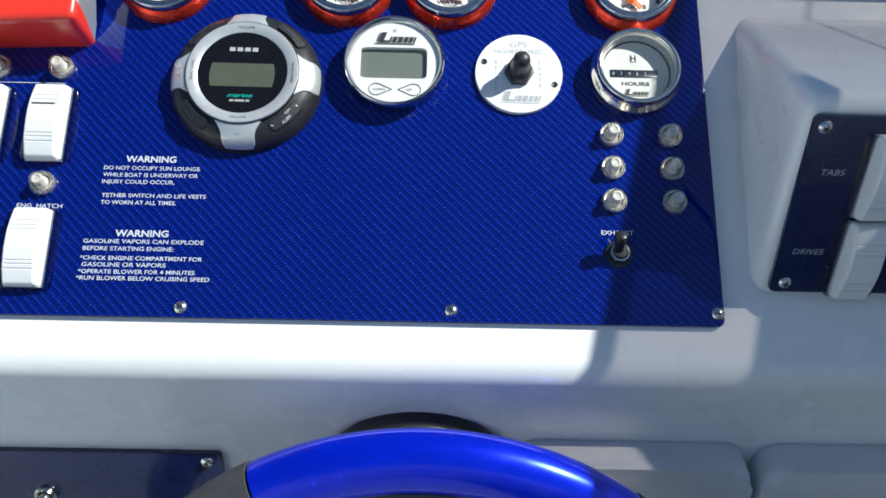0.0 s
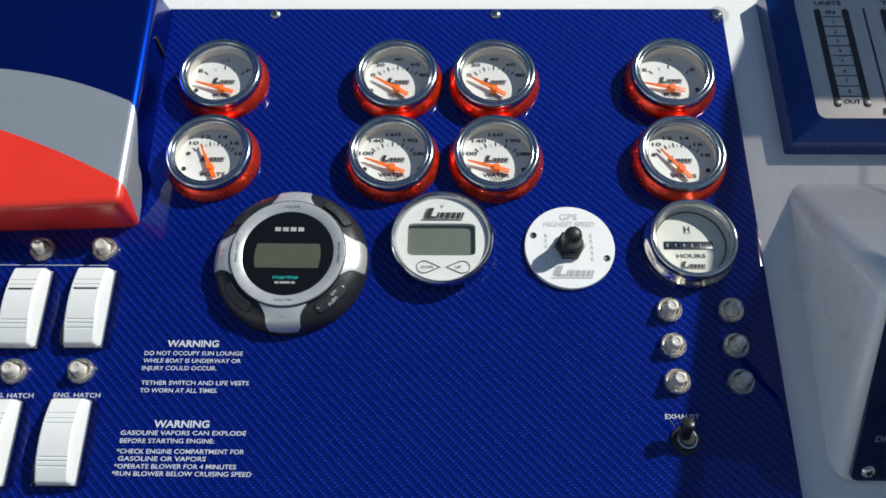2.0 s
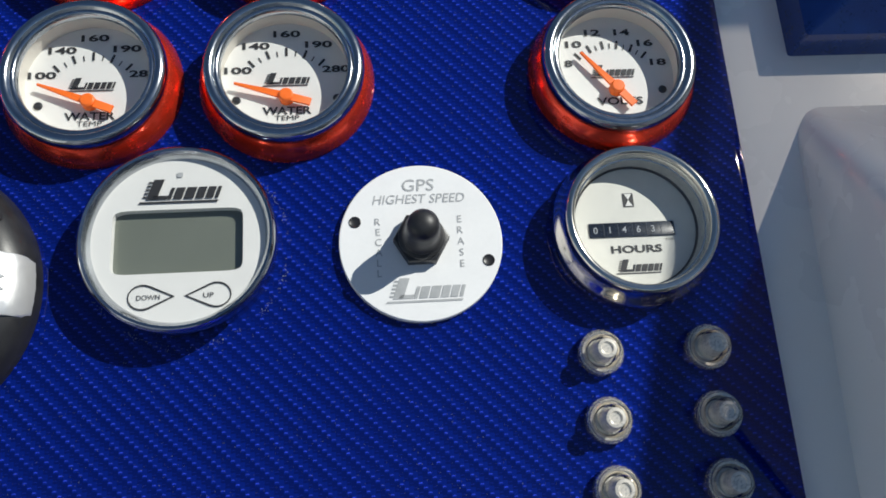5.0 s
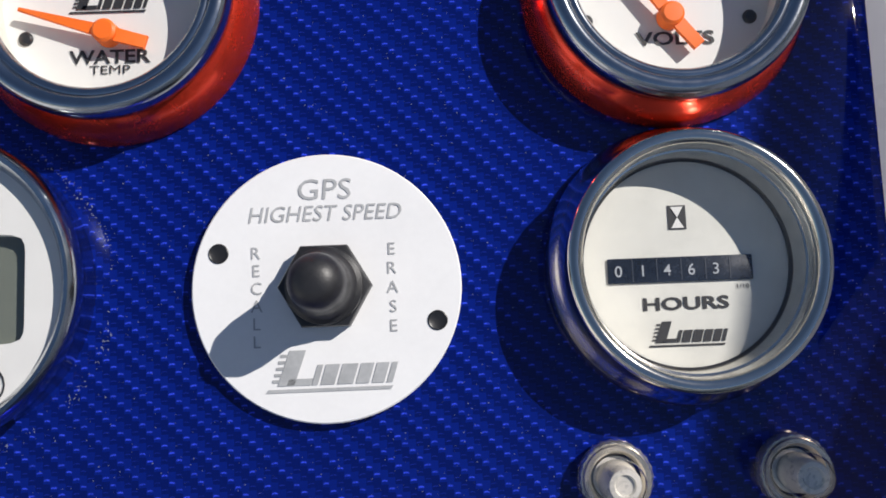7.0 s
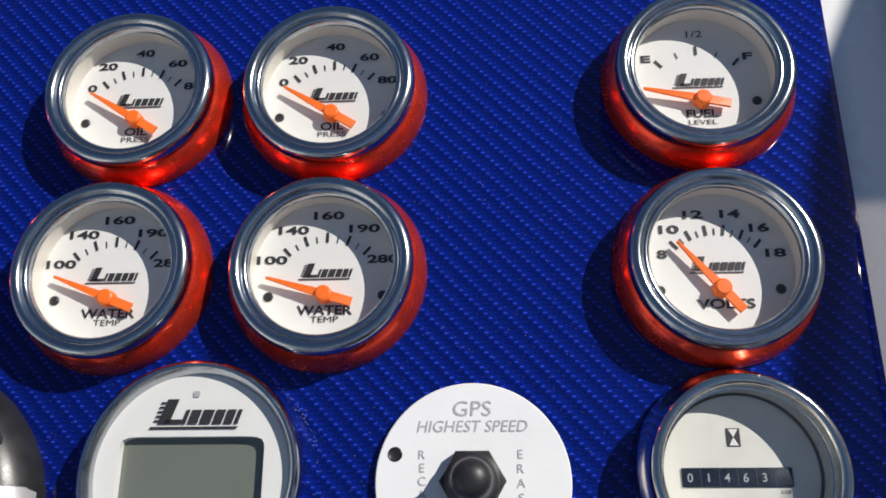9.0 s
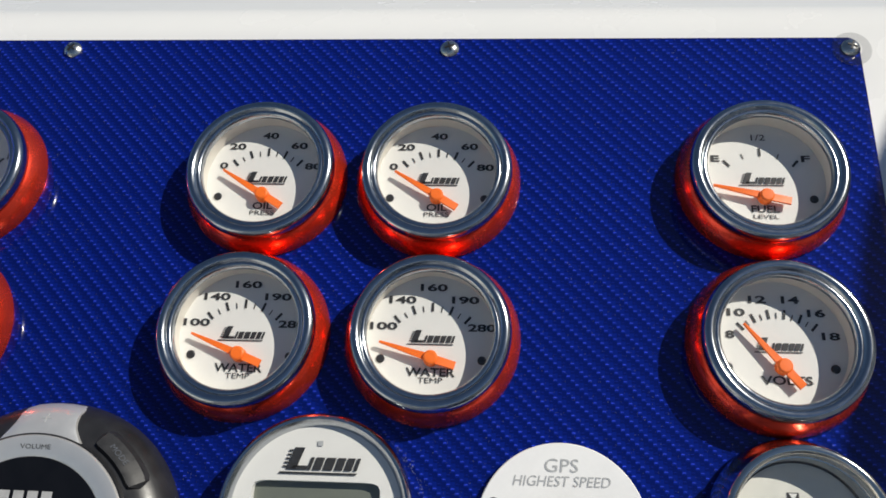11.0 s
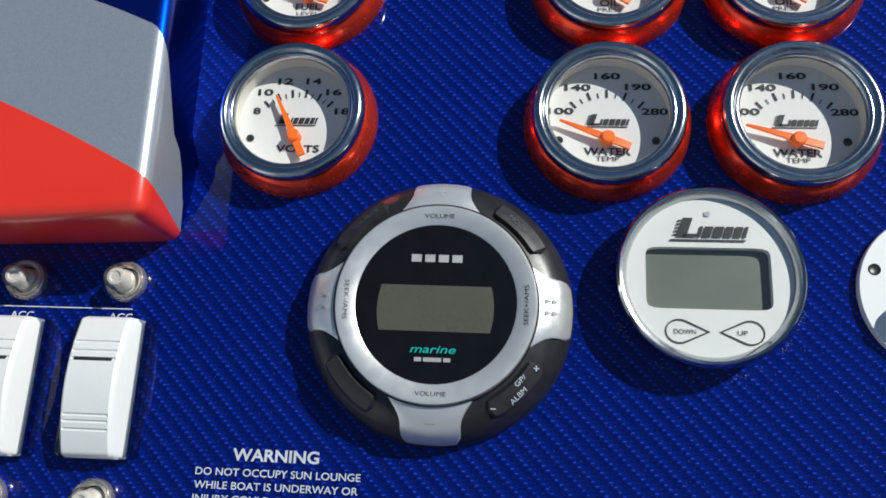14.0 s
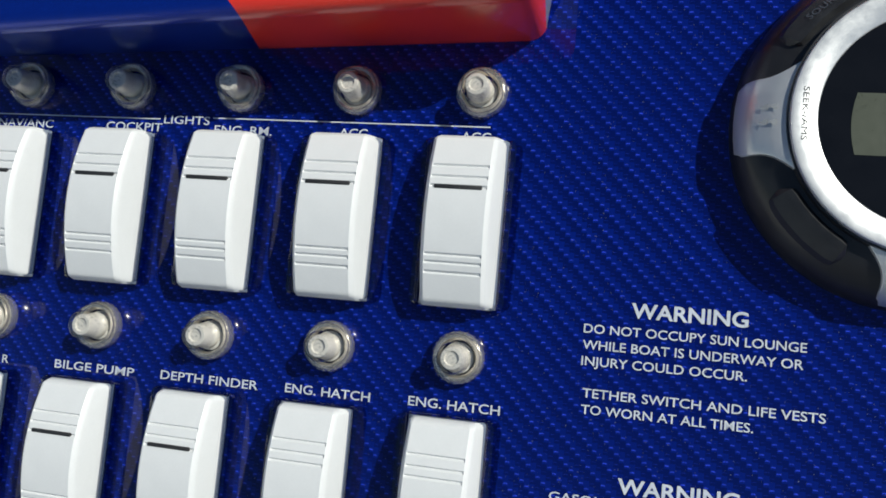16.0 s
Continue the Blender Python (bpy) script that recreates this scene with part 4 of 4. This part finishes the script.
col = thing("column_boot", "dark rubber steering column boot on the dash face", "column boot", pose(-.019, ledge.y + .0125, .616))
part("boot", lathe([(0, .034), (.030, .034), (.046, .029), (.057, .018), (.063, .007), (.071, .0035), (.071, 0)], 64), RUBBER, col)


def bolster(x0, x1, name_label):
    g = thing("bolster_pad", name_label, "cushion", pose(0, ledge.y + .0140, .658), "padded bolsters")
    part("pad", prism(rounded(x0, x1, -.30, 0, .018, 8), 0, .026, .008, 4), VINYL, g)
    bm = bmesh.new()
    pts = rounded(x0 + .004, x1 - .004, -.296, -.004, .016, 8)
    rows = []
    n = len(pts)
    for i, (x, z) in enumerate(pts):
        dx, dz = pts[(i + 1) % n][0] - pts[i - 1][0], pts[(i + 1) % n][1] - pts[i - 1][1]
        l = math.hypot(dx, dz)
        nx, nz = dz / l, -dx / l
        rows.append([bm.verts.new((x + nx * .0016 * math.cos(q), -.0215 - .0016 * math.sin(q), z + nz * .0016 * math.cos(q))) for q in (k * math.pi / 4 for k in range(8))])
    for i in range(n):
        for k in range(8):
            bm.faces.new((rows[i][k], rows[(i + 1) % n][k], rows[(i + 1) % n][(k + 1) % 8], rows[i][(k + 1) % 8]))
    part("piping", bm, PIPING, g, "grey piping")


bolster(.046, .212, "white vinyl padded bolster under the dash ledge")
bolster(.218, .46, "white vinyl padded bolster with grey piping under the dash ledge")

# ------------------------------------------------------------ on the foredeck above the dash
spk = thing("deck_fitting", "round black-rimmed deck fitting with ribbed grey plate", "deck fitting", pose(-.247, .207, crease.z + .0022, 89.3 - 180, 0, 0) )
part("rim", lathe([(.080, 0), (.0955, 0), (.0950, .004), (.0900, .0075), (.0840, .0072), (.0805, .003)], 96), SHINY_BLACK, spk, "gloss black rim")
part("grille", lathe([(0, .0035)] + [(.0805 * (i + .5) / 24, .0035 + .0006 * (i % 2)) for i in range(24)] + [(.0805, .0)], 72), SILVER, spk, "ribbed grey plate")

# ------------------------------------------------------------ unseen smoked windscreen wing and added panels that shade the dash
# outlines are the shade's edges on the dash, moved towards the sun
SHIFT = SUN_PANEL * 0.62


def shade_line(z):
    """Where the edge of the shade lies on the dash."""
    return .197 + .262 * z + .05 * z * z + .22 * max(0, z + .07)


def wing(strips, y0, h):
    bm = bmesh.new()
    for x0, x1, z0, z1, n in strips:
        lo, hi = [], []
        zs = [z0 + (z1 - z0) * i / n for i in range(n + 1)]
        pts = [(shade_line(z) + x0, z) for z in zs] + [(shade_line(z) + x1, z) for z in zs[::-1]]
        a = [bm.verts.new(Vector((x, y0, z)) + SHIFT) for x, z in pts]
        b = [bm.verts.new(Vector((x, y0 - h, z)) + SHIFT) for x, z in pts]
        bm.faces.new(a), bm.faces.new(b[::-1])
        for i in range(len(pts)):
            j = (i + 1) % len(pts)
            bm.faces.new((a[i], a[j], b[j], b[i]))
    return bm


screen = thing("windscreen_wing", "unseen smoked acrylic windscreen wing with added white shade panels", "windscreen", DASH)
part("pane", wing([(.0095, .107, -.56, -.105, 12)], 0, .004), TINT, screen, "smoked acrylic pane")
part("pane", wing([(.1072, .32, -.235, -.105, 12)], 0, .004), TINT, screen, "smoked acrylic pane")
part("trim", wing([(0, .009, -.56, -.105, 12)], .002, .008), BLACK, screen, "dark edge trim")
# opaque panels out of view, added only to cast shade
part("upper_shade_panel", wing([(0, .85, -.103, .30, 12)], .004, .012), GEL, screen, "unseen white panel added to shade the dash")
part("side_shade_panel", wing([(.1075, .85, -.56, -.237, 12), (.322, .85, -.236, -.1035, 6)], .004, .012), GEL, screen, "unseen white panel added to shade the dash")

# ------------------------------------------------------------ the unseen cockpit shell that closes the place
def slab(name, x0, x1, y0, y1, z0, z1, mat, label, bevel=.02):
    ob = new(name, to_mesh(name, box(x0, x1, y0, y1, z0, z1, bevel)))
    ob.data.materials.append(mat)
    return tagged(ob, label, kind="structure")


slab("floor", -1.05, 1.05, -2.0, -.29, .20, .25, FLOOR_MAT, "pale grey cockpit floor")
slab("wall_port", -1.15, -1.04, -2.0, 1.0, .2, .82, GEL, "plain white cockpit side, unseen")
# starboard and aft walls stand higher to block sky light and deepen shade
slab("wall_starboard", 1.04, 1.15, -2.0, 1.0, .2, 1.40, GEL, "plain white cockpit side, unseen")
slab("wall_aft", -1.05, 1.05, -2.1, -1.98, .2, 1.35, GEL, "plain white rear cockpit bulkhead, unseen")
gm = bmesh.new()
bmesh.ops.create_grid(gm, x_segments=8, y_segments=8, size=400)
ground = new("ground", to_mesh("ground", gm))
ground.data.materials.append(GROUND_MAT)
tagged(ground, "grey open ground reaching the horizon", "ground", kind="structure")
